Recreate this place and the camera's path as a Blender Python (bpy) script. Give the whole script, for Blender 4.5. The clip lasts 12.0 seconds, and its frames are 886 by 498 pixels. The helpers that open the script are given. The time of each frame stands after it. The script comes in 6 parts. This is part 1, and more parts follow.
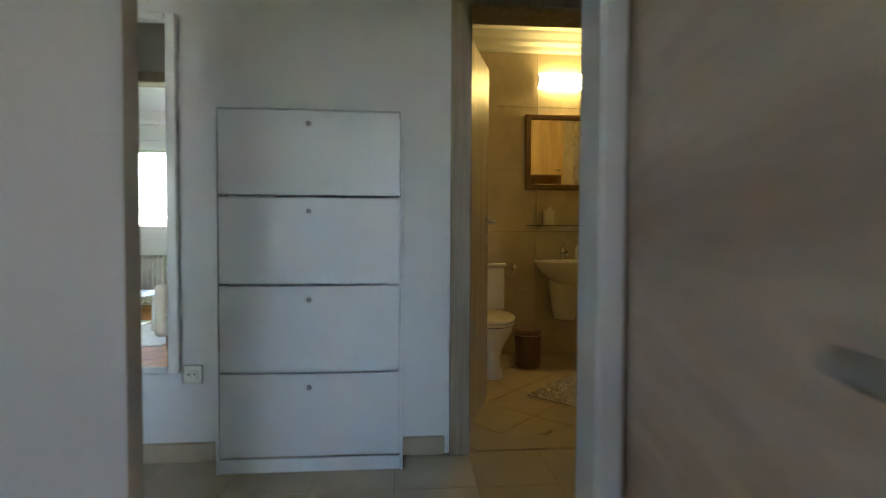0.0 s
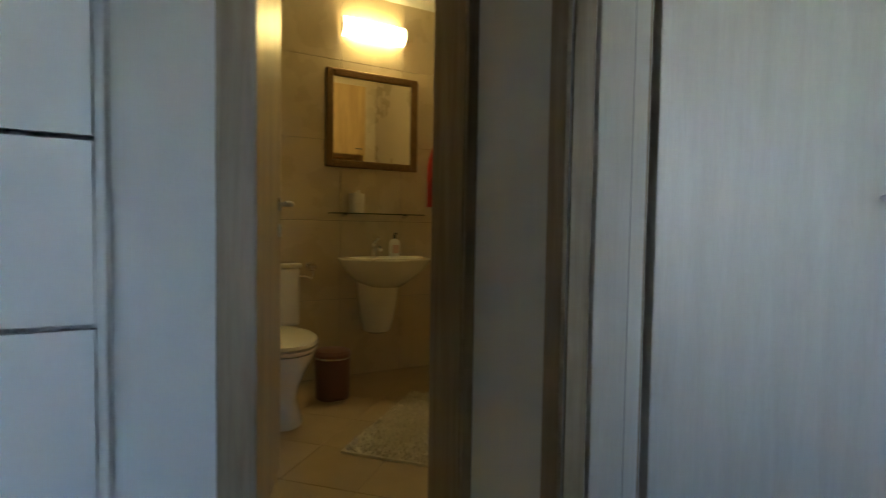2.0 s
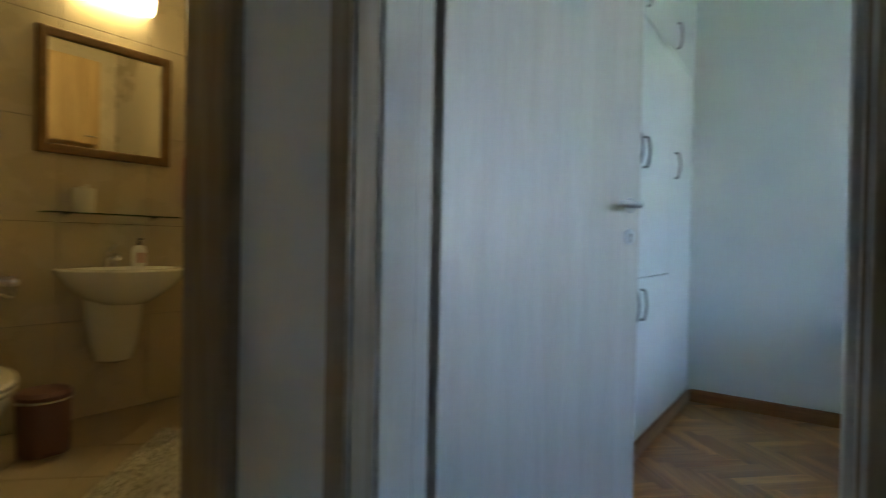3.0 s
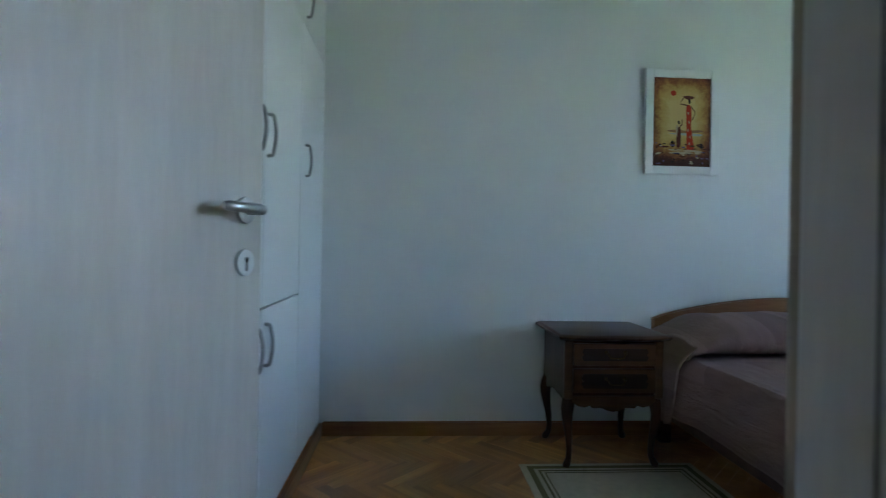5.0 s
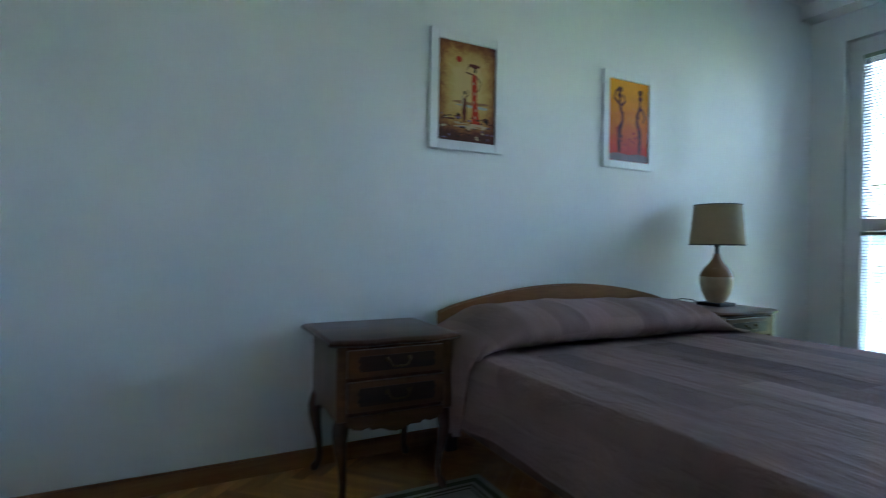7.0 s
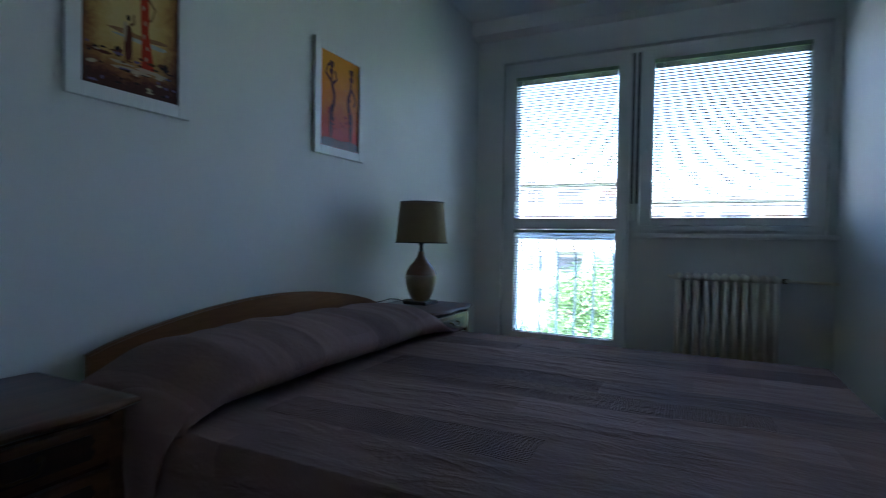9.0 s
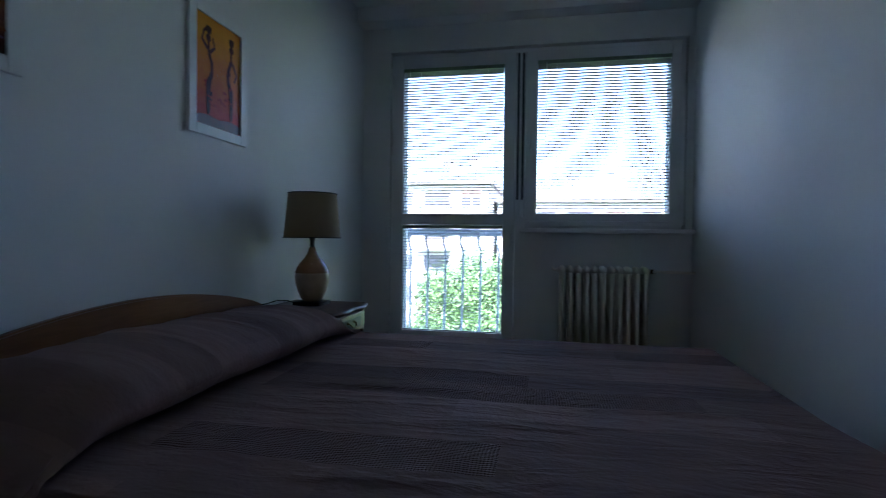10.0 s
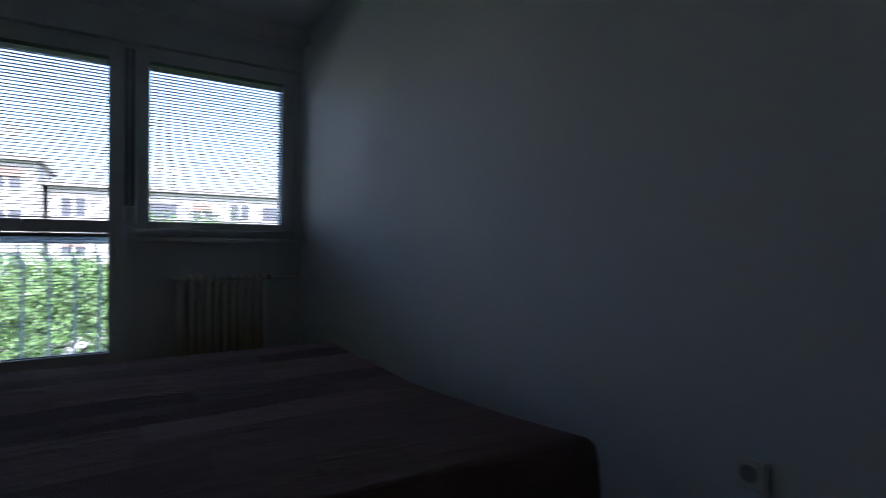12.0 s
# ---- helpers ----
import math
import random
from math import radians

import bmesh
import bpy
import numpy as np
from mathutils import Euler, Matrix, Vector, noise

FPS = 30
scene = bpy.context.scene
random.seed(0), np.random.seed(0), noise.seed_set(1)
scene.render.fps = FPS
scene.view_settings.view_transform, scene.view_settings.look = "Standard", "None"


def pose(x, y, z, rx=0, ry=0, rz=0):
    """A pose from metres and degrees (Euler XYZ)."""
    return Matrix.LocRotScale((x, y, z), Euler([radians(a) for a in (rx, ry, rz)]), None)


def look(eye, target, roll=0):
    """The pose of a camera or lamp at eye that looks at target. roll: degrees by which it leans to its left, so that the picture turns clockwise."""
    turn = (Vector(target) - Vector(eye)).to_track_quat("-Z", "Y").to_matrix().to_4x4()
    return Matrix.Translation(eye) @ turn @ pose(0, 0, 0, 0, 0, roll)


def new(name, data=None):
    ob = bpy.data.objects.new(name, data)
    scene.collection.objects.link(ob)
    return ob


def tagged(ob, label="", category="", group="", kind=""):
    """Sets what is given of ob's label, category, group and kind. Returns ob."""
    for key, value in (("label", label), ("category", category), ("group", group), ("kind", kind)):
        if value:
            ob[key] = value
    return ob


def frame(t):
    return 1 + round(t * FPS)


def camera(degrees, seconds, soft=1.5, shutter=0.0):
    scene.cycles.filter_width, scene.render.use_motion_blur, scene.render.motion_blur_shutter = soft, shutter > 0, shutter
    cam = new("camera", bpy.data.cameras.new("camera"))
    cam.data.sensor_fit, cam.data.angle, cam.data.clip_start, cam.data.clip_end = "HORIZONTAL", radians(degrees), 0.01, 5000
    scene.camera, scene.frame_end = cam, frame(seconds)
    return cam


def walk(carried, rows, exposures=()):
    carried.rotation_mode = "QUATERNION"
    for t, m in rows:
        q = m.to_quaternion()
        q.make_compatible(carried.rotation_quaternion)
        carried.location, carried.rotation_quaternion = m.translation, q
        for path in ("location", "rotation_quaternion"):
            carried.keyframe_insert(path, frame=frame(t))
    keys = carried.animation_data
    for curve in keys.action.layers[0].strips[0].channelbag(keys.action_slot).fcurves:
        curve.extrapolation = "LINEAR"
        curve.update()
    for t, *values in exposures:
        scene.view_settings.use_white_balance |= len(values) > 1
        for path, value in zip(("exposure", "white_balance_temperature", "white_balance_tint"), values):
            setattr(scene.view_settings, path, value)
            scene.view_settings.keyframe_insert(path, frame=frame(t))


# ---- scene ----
cam = camera(81.5, 12.0, soft=1.1, shutter=0.5)
PATH = [
    (0.0, (-0.205, 0.101, 1.006), (-0.038, 2.094, 0.946), 0.30),
    (0.3, (-0.236, 0.326, 1.011), (-0.032, 2.314, 0.940), 0.45),
    (0.5, (-0.251, 0.445, 1.013), (-0.006, 2.429, 0.945), 0.45),
    (0.7, (-0.231, 0.562, 1.014), (0.055, 2.541, 0.942), 0.50),
    (1.0, (-0.190, 0.736, 1.002), (0.219, 2.692, 0.930), 0.50),
    (1.5, (-0.116, 0.974, 1.006), (0.542, 2.861, 0.930), 1.10),
    (2.0, (-0.095, 1.067, 0.995), (0.867, 2.817, 0.911), 0.90),
    (2.5, (-0.078, 1.160, 0.938), (1.190, 2.705, 0.897), 1.30),
    (3.0, (0.004, 1.198, 0.957), (1.608, 2.393, 0.935), 1.10),
    (3.3, (0.090, 1.247, 0.970), (1.836, 2.214, 0.952), 1.10),
    (3.6, (0.191, 1.302, 0.972), (2.042, 2.058, 0.969), 1.15),
    (5.3, (0.800, 1.390, 1.028), (2.788, 1.164, 1.023), 0.95),
    (5.5, (0.862, 1.370, 1.023), (2.842, 1.090, 1.016), 0.92),
    (6.0, (0.973, 1.328, 1.024), (2.920, 0.876, 1.006), 1.00),
    (6.5, (1.092, 1.258, 0.984), (2.996, 0.645, 0.971), 0.95),
    (7.0, (1.234, 1.180, 0.984), (3.012, 0.270, 0.970), 0.85),
    (7.2, (1.300, 1.126, 0.967), (3.016, 0.098, 0.974), 0.60),
    (9.0, (1.799, 0.997, 1.042), (2.673, -0.801, 1.000), 1.00),
    (9.5, (1.923, 0.948, 0.996), (2.496, -0.968, 0.967), 0.70),
    (10.0, (2.025, 0.905, 1.011), (2.410, -1.058, 0.974), 0.70),
    (10.5, (2.139, 0.940, 1.024), (2.176, -1.059, 0.984), 1.10),
    (11.0, (2.300, 1.030, 1.046), (1.944, -0.938, 1.014), 0.80),
    (11.5, (2.345, 1.165, 1.130), (1.621, -0.699, 1.080), 1.20),
    (12.0, (2.330, 1.243, 1.141), (1.247, -0.438, 1.097), 1.00),
]
EXPOSURES = [(0.0, 5.65, 6800, 10), (1.0, 5.55, 6450, 10), (2.0, 5.55, 6250, 10), (2.5, 5.62, 5850, 10), (3.0, 5.72, 5700, 10), (3.6, 5.75, 5850, 10), (5.3, 5.25, 5600, 10), (7.2, 5.33, 5550, 10),
             (9.0, 4.0, 5350, 16), (9.5, 3.8, 5350, 18), (10.5, 3.12, 5400, 20), (11.5, 2.72, 5500, 20), (12.0, 2.3, 5650, 20)]
walk(cam, [(t, look(eye, target, roll)) for t, eye, target, roll in PATH], EXPOSURES)

# ---- light ----
SUN_EL, SUN_AZ = radians(50), radians(-22)
world = bpy.data.worlds.new("sky")
scene.world = world
world.use_nodes = True
wn = world.node_tree.nodes
sky = wn.new("ShaderNodeTexSky")
sky.sky_type, sky.sun_disc = "NISHITA", False
sky.sun_elevation, sky.sun_rotation = SUN_EL, SUN_AZ
sky.dust_density = 3.0
world.node_tree.links.new(sky.outputs[0], wn["Background"].inputs[0])
wn["Background"].inputs[1].default_value = 0.15
sun = new("sun", bpy.data.lights.new("sun", "SUN"))
sun.data.energy, sun.data.angle, sun.data.color = 3.6, radians(0.5), (1.0, 0.95, 0.88)
sun.matrix_world = look((math.sin(SUN_AZ) * 40, math.cos(SUN_AZ) * 40, math.tan(SUN_EL) * 40), (0, 0, 0))


# ---- materials ----
def nodes_of(name):
    m = bpy.data.materials.new(name)
    m.use_nodes = True
    t = m.node_tree
    return m, t, t.nodes["Principled BSDF"], t.nodes.new, t.links.new


def mixed(t, a, b, fac):
    n = t.nodes.new("ShaderNodeMix")
    n.data_type = "RGBA"
    n.inputs[6].default_value, n.inputs[7].default_value = (*a, 1), (*b, 1)
    t.links.new(fac, n.inputs[0])
    return n.outputs[2]


def paint(name, color, rough=0.5, metal=0.0, scale=6.0, vary=0.06, bump=0.03, fine=120.0, coat=0.0):
    """A painted, cast or plain surface, with cloudy variation, fine grain and uneven gloss."""
    m, t, p, add, link = nodes_of(name)
    co = add("ShaderNodeTexCoord")
    big, small = add("ShaderNodeTexNoise"), add("ShaderNodeTexNoise")
    big.inputs["Scale"].default_value, big.inputs["Detail"].default_value = scale, 5
    small.inputs["Scale"].default_value, small.inputs["Detail"].default_value = fine, 3
    for n in (big, small):
        link(co.outputs["Object"], n.inputs["Vector"])
    dark = tuple(c * (1 - 2 * vary) for c in color)
    lite = tuple(min(1, c * (1 + vary)) for c in color)
    link(mixed(t, dark, lite, big.outputs["Fac"]), p.inputs["Base Color"])
    r = add("ShaderNodeMapRange")
    r.inputs[3].default_value, r.inputs[4].default_value = max(0.02, rough - 0.08), min(1, rough + 0.08)
    link(big.outputs["Fac"], r.inputs[0])
    link(r.outputs[0], p.inputs["Roughness"])
    p.inputs["Metallic"].default_value = metal
    p.inputs["Coat Weight"].default_value = coat
    b = add("ShaderNodeBump")
    b.inputs["Strength"].default_value, b.inputs["Distance"].default_value = bump, 0.01
    link(small.outputs["Fac"], b.inputs["Height"])
    link(b.outputs[0], p.inputs["Normal"])
    return m


def wood(name, dark, lite, axis="z", rough=0.45, size=22.0, stretch=0.06, each=0.0, bump=0.05, coat=0.0, grainy=0.35):
    """Wood whose grain runs along an axis; each: how far single pieces differ."""
    m, t, p, add, link = nodes_of(name)
    co, mp = add("ShaderNodeTexCoord"), add("ShaderNodeMapping")
    link(co.outputs["Object"], mp.inputs["Vector"])
    mp.inputs["Scale"].default_value = tuple(stretch if a == axis else 1.0 for a in "xyz")
    info = add("ShaderNodeObjectInfo")
    shift = add("ShaderNodeVectorMath")
    shift.operation = "MULTIPLY_ADD"
    shift.inputs[1].default_value = (37.0, 37.0, 37.0)
    link(info.outputs["Random"], shift.inputs[0])
    link(mp.outputs[0], shift.inputs[2])
    big, small = add("ShaderNodeTexNoise"), add("ShaderNodeTexNoise")
    big.inputs["Scale"].default_value, big.inputs["Detail"].default_value, big.inputs["Distortion"].default_value = size, 6, 0.6
    small.inputs["Scale"].default_value, small.inputs["Detail"].default_value = size * 9, 3
    for n in (big, small):
        link(shift.outputs[0], n.inputs["Vector"])
    ramp = add("ShaderNodeMapRange")
    ramp.inputs[1].default_value, ramp.inputs[2].default_value = 0.32, 0.68
    link(big.outputs["Fac"], ramp.inputs[0])
    col = mixed(t, dark, lite, ramp.outputs[0])
    grain = add("ShaderNodeMix")
    grain.data_type, grain.blend_type = "RGBA", "MULTIPLY"
    grain.inputs[0].default_value = grainy
    link(col, grain.inputs[6])
    link(small.outputs["Fac"], grain.inputs[7])
    gain = add("ShaderNodeHueSaturation")
    v = add("ShaderNodeMapRange")
    v.inputs[3].default_value, v.inputs[4].default_value = 1.2 - each, 1.2 + each
    link(info.outputs["Random"], v.inputs[0])
    link(v.outputs[0], gain.inputs["Value"])
    link(grain.outputs[2], gain.inputs["Color"])
    link(gain.outputs[0], p.inputs["Base Color"])
    p.inputs["Roughness"].default_value = rough
    p.inputs["Coat Weight"].default_value = coat
    b = add("ShaderNodeBump")
    b.inputs["Strength"].default_value, b.inputs["Distance"].default_value = bump, 0.01
    link(small.outputs["Fac"], b.inputs["Height"])
    link(b.outputs[0], p.inputs["Normal"])
    return m


def glass(name, tint=(1, 1, 1), rough=0.0):
    m, t, p, add, link = nodes_of(name)
    thin, shine, mix, fres = add("ShaderNodeBsdfTransparent"), add("ShaderNodeBsdfGlossy"), add("ShaderNodeMixShader"), add("ShaderNodeFresnel")
    thin.inputs[0].default_value = (*tint, 1)
    shine.inputs["Roughness"].default_value = rough
    fres.inputs[0].default_value = 1.45
    link(fres.outputs[0], mix.inputs[0])
    link(thin.outputs[0], mix.inputs[1])
    link(shine.outputs[0], mix.inputs[2])
    link(mix.outputs[0], t.nodes["Material Output"].inputs[0])
    return m


def glow(name, color, strength):
    m, t, p, add, link = nodes_of(name)
    p.inputs["Base Color"].default_value = (*color, 1)
    p.inputs["Emission Color"].default_value = (*color, 1)
    p.inputs["Emission Strength"].default_value = strength
    return m


WALL = paint("white_wall_paint", (0.79, 0.81, 0.80), 0.72, scale=2.5, vary=0.03, bump=0.10, fine=160)
HALLW = paint("hall_wall_paint", (0.74, 0.75, 0.76), 0.72, scale=2.5, vary=0.03, bump=0.10, fine=160)
CEIL = paint("ceiling_paint", (0.83, 0.83, 0.81), 0.8, scale=2, vary=0.02, bump=0.08)
LILAC = paint("door_frame_paint", (0.74, 0.71, 0.70), 0.45, scale=3, vary=0.03, bump=0.03)
HRAIL = paint("blind_headrail", (0.30, 0.38, 0.28), 0.5, vary=0.03, bump=0.0)
BEIGE = paint("beige_wall_paint", (0.47, 0.41, 0.35), 0.7, scale=2.5, vary=0.03, bump=0.08)
PVC = paint("white_pvc", (0.82, 0.83, 0.83), 0.35, scale=3, vary=0.02, bump=0.01)
LACQ = paint("white_lacquer", (0.68, 0.70, 0.70), 0.38, scale=4, vary=0.02, bump=0.015)
CABW = paint("white_melamine", (0.74, 0.76, 0.79), 0.42, scale=5, vary=0.02, bump=0.04, fine=260)
DOORW = wood("whitewashed_oak", (0.455, 0.432, 0.395), (0.505, 0.485, 0.450), "z", 0.42, 18, 0.07, grainy=0.18)
DOORH = wood("ash_horizontal_grain", (0.45, 0.325, 0.245), (0.72, 0.60, 0.50), "y", 0.5, 5, 0.10, grainy=0.22)
DOORB = wood("bath_door_oak", (0.40, 0.31, 0.18), (0.55, 0.45, 0.28), "z", 0.42, 26, 0.05)
FRAMEW = wood("frame_oak", (0.24, 0.18, 0.115), (0.37, 0.30, 0.21), "z", 0.45, 26, 0.05)
PARQ = wood("parquet_oak", (0.36, 0.135, 0.032), (0.60, 0.28, 0.085), "y", 0.30, 18, 0.08, each=0.30, coat=0.25)
SKIRT = wood("skirting_oak", (0.22, 0.085, 0.025), (0.36, 0.16, 0.055), "x", 0.35, 16, 0.08, coat=0.2)
SKIRTY = wood("skirting_oak_long", (0.22, 0.085, 0.025), (0.36, 0.16, 0.055), "y", 0.35, 16, 0.08, coat=0.2)
WALNUT = wood("dark_walnut", (0.060, 0.024, 0.013), (0.130, 0.056, 0.028), "y", 0.34, 20, 0.10, coat=0.12)
WALNUTZ = wood("dark_walnut_upright", (0.040, 0.013, 0.006), (0.090, 0.031, 0.012), "z", 0.30, 20, 0.10, coat=0.25)
WALNUTL = wood("light_walnut", (0.085, 0.034, 0.012), (0.165, 0.072, 0.027), "y", 0.28, 20, 0.10, coat=0.3)
INSETW = wood("dark_inset_veneer", (0.018, 0.007, 0.004), (0.045, 0.017, 0.008), "y", 0.34, 20, 0.10, coat=0.1)
HEADW = wood("headboard_veneer", (0.17, 0.072, 0.027), (0.30, 0.142, 0.060), "y", 0.30, 14, 0.08, coat=0.3)
TILE = paint("beige_floor_tile", (0.48, 0.39, 0.27), 0.30, scale=5, vary=0.14, bump=0.02, fine=60)
WTILE = paint("cream_wall_tile", (0.60, 0.51, 0.37), 0.28, scale=3.5, vary=0.08, bump=0.05, fine=40)
GROUT = paint("grey_grout", (0.30, 0.26, 0.20), 0.9, scale=20, vary=0.1, bump=0.2)
CERAM = paint("white_ceramic", (0.80, 0.78, 0.72), 0.12, scale=2, vary=0.01, bump=0.0, coat=0.5)
CHROME = paint("chrome", (0.75, 0.75, 0.76), 0.12, 1.0, vary=0.02, bump=0.0)
STEEL = paint("brushed_steel", (0.44, 0.45, 0.46), 0.30, 1.0, vary=0.05, bump=0.03)
BRASS = paint("aged_brass", (0.13, 0.095, 0.05), 0.32, 1.0, vary=0.15, bump=0.05)
GILT = paint("gilded_frame", (0.20, 0.115, 0.045), 0.38, 0.35, scale=60, vary=0.35, bump=0.5, fine=90)
MIRROR = paint("mirror_silver", (0.92, 0.93, 0.92), 0.015, 1.0, vary=0.0, bump=0.0)
for link_ in list(MIRROR.node_tree.links):
    if link_.to_socket.name in ("Roughness", "Normal"):
        MIRROR.node_tree.links.remove(link_)
MIRROR.node_tree.nodes["Principled BSDF"].inputs["Roughness"].default_value = 0.0
DSTEEL = paint("dark_steel", (0.31, 0.31, 0.32), 0.35, 1.0, vary=0.05, bump=0.03)
CUPSHADE = paint("socket_cup_shade", (0.42, 0.41, 0.39), 0.45, vary=0.03)
BLACK = paint("black_rubber", (0.02, 0.02, 0.022), 0.6, vary=0.1)
DARK = paint("dark_gap", (0.03, 0.025, 0.02), 0.8, vary=0.1)
PANE = glass("window_glass")
SHELFG = glass("shelf_glass", (0.40, 0.52, 0.44))
RADI = paint("radiator_enamel", (0.82, 0.79, 0.70), 0.4, scale=8, vary=0.05, bump=0.04)
# white slats coloured dark grey: their backlit shade is put into the colour
SLATBACKLIT = paint("blind_slat_backlit", (0.15, 0.16, 0.17), 0.45, vary=0.02, bump=0.0)
STRAP = paint("grey_strap", (0.10, 0.11, 0.13), 0.9, vary=0.1)


def coverlet_cloth(name):
    """Mauve-brown cotton bedspread: patchwork of bands along the bed, some smooth and paler, some finely ribbed, the
    ribs' self-shadow put into a darker colour.
    """
    m, t, p, add, link = nodes_of(name)

    def sums(op, a, b=None, c=None):
        n = add("ShaderNodeMath")
        n.operation = op
        for k, q in enumerate((a, b, c)):
            if q is None:
                continue
            if isinstance(q, (int, float)):
                n.inputs[k].default_value = q
            else:
                link(q, n.inputs[k])
        return n.outputs[0]

    def rand(w):
        n = add("ShaderNodeTexWhiteNoise")
        n.noise_dimensions = "1D"
        link(w, n.inputs["W"])
        return n.outputs["Value"]

    def cloudy(sx, sy, detail=4, wobble=0.0):
        mp = add("ShaderNodeMapping")
        mp.inputs["Scale"].default_value = (sx, sy, 1)
        link(co.outputs["UV"], mp.inputs["Vector"])
        n = add("ShaderNodeTexNoise")
        n.inputs["Scale"].default_value, n.inputs["Detail"].default_value, n.inputs["Distortion"].default_value = 1.0, detail, wobble
        link(mp.outputs[0], n.inputs["Vector"])
        return n.outputs["Fac"]

    co, sep = add("ShaderNodeTexCoord"), add("ShaderNodeSeparateXYZ")
    link(co.outputs["UV"], sep.inputs[0])
    u, v = sep.outputs["X"], sep.outputs["Y"]
    wavy = sums("MULTIPLY_ADD", cloudy(2.2, 2.2, 2), 0.02, v)
    band = sums("FLOOR", sums("MULTIPLY", wavy, 6.3))
    own = rand(band)
    block = sums("FLOOR", sums("MULTIPLY_ADD", u, 1.3, sums("MULTIPLY", own, 3.0)))
    cell = rand(sums("MULTIPLY_ADD", block, 17.3, sums("MULTIPLY", band, 3.1)))
    ribbed = sums("GREATER_THAN", sums("MULTIPLY_ADD", cell, 0.45, sums("MULTIPLY_ADD", own, -0.55, 0.55)), 0.56)
    ribbed = sums("MULTIPLY", ribbed, sums("LESS_THAN", u, 1.58))
    ribbed = sums("MULTIPLY", ribbed, sums("LESS_THAN", sums("ABSOLUTE", sums("SUBTRACT", v, 0.815)), 0.80))
    tone = sums("MULTIPLY_ADD", own, 0.22, sums("MULTIPLY", cell, 0.24))
    # ribbed bands take a lower tone, standing in for the ribs' self-shadow
    tone = sums("SUBTRACT", sums("ADD", tone, 0.30), sums("MULTIPLY", ribbed, 0.22))
    tone = sums("ADD", tone, sums("MULTIPLY", sums("SUBTRACT", cloudy(7, 12, 5), 0.5), 0.30))
    link(mixed(t, (0.068, 0.038, 0.032), (0.395, 0.245, 0.214), tone), p.inputs["Base Color"])
    p.inputs["Roughness"].default_value = 0.78
    p.inputs["Specular IOR Level"].default_value = 0.14
    p.inputs["Sheen Weight"].default_value = 0.04
    ribs = sums("SINE", sums("MULTIPLY", sums("MULTIPLY_ADD", cloudy(7, 9, 3), 0.022, v), 760.0))
    knots = sums("SINE", sums("MULTIPLY", sums("MULTIPLY_ADD", cloudy(11, 7, 3), 0.02, u), 820.0))
    weave = sums("MULTIPLY", sums("MULTIPLY_ADD", knots, 0.45, ribs), ribbed)
    crease = sums("MULTIPLY", sums("POWER", cloudy(4.5, 18, 3, 1.1), 3.0), sums("MULTIPLY_ADD", sums("GREATER_THAN", u, 1.6), -0.75, 1.0))
    height = sums("ADD", sums("MULTIPLY", weave, 0.20), sums("MULTIPLY", crease, 1.35))
    height = sums("ADD", height, sums("MULTIPLY", cloudy(60, 90, 3), 0.28))
    b = add("ShaderNodeBump")
    b.inputs["Strength"].default_value, b.inputs["Distance"].default_value = 1.0, 0.009
    link(height, b.inputs["Height"])
    link(b.outputs[0], p.inputs["Normal"])
    return m


TAUPE = coverlet_cloth("taupe_bedspread")
SHADE = paint("olive_linen_shade", (0.33, 0.245, 0.14), 0.85, scale=30, vary=0.06, bump=0.35, fine=420)
SHADE.node_tree.nodes["Principled BSDF"].inputs["Transmission Weight"].default_value = 0.0
VASEH = paint("brown_glaze", (0.30, 0.165, 0.09), 0.25, scale=14, vary=0.18, bump=0.05, coat=0.3)
VASEL = paint("speckled_beige_glaze", (0.44, 0.325, 0.215), 0.32, scale=22, vary=0.22, bump=0.08, fine=80)
MATL = paint("beige_woven_mat", (0.56, 0.48, 0.37), 0.95, scale=30, vary=0.12, bump=0.6, fine=300)
MATD = paint("olive_woven_mat", (0.16, 0.13, 0.065), 0.95, scale=30, vary=0.12, bump=0.6, fine=300)
SHAG = paint("cream_shag", (0.76, 0.71, 0.60), 0.95, scale=40, vary=0.15, bump=0.5)
BINB = paint("brown_plastic_bin", (0.19, 0.095, 0.09), 0.35, scale=5, vary=0.05)
FROST = paint("white_plastic", (0.80, 0.78, 0.72), 0.4, vary=0.03)
SOAP = paint("soap_pink", (0.62, 0.42, 0.36), 0.25, vary=0.04)
OAKC = wood("cabinet_oak", (0.42, 0.27, 0.10), (0.58, 0.40, 0.18), "z", 0.4, 20, 0.07)
RED = paint("red_towel", (0.45, 0.05, 0.04), 0.95, scale=20, vary=0.1, bump=0.5)
LAMPG = glow("lit_lamp_glass", (1.0, 0.74, 0.25), 1.02)
LAMPE = glow("lamp_glass_end", (1.0, 0.74, 0.31), 0.3)
SOFA = paint("white_upholstery", (0.72, 0.71, 0.68), 0.85, scale=12, vary=0.04, bump=0.25, fine=300)
RUGC = paint("cream_rug", (0.66, 0.62, 0.54), 0.95, scale=14, vary=0.1, bump=0.6)
PLAST = paint("white_facade_render", (0.47, 0.47, 0.458), 0.85, scale=0.4, vary=0.06, bump=0.1, fine=8)
PLASTG = paint("grey_facade_render", (0.32, 0.335, 0.335), 0.85, scale=0.4, vary=0.08, bump=0.1, fine=8)
BRICKR = paint("red_brown_facade", (0.34, 0.24, 0.20), 0.85, scale=0.8, vary=0.12, bump=0.2, fine=10)
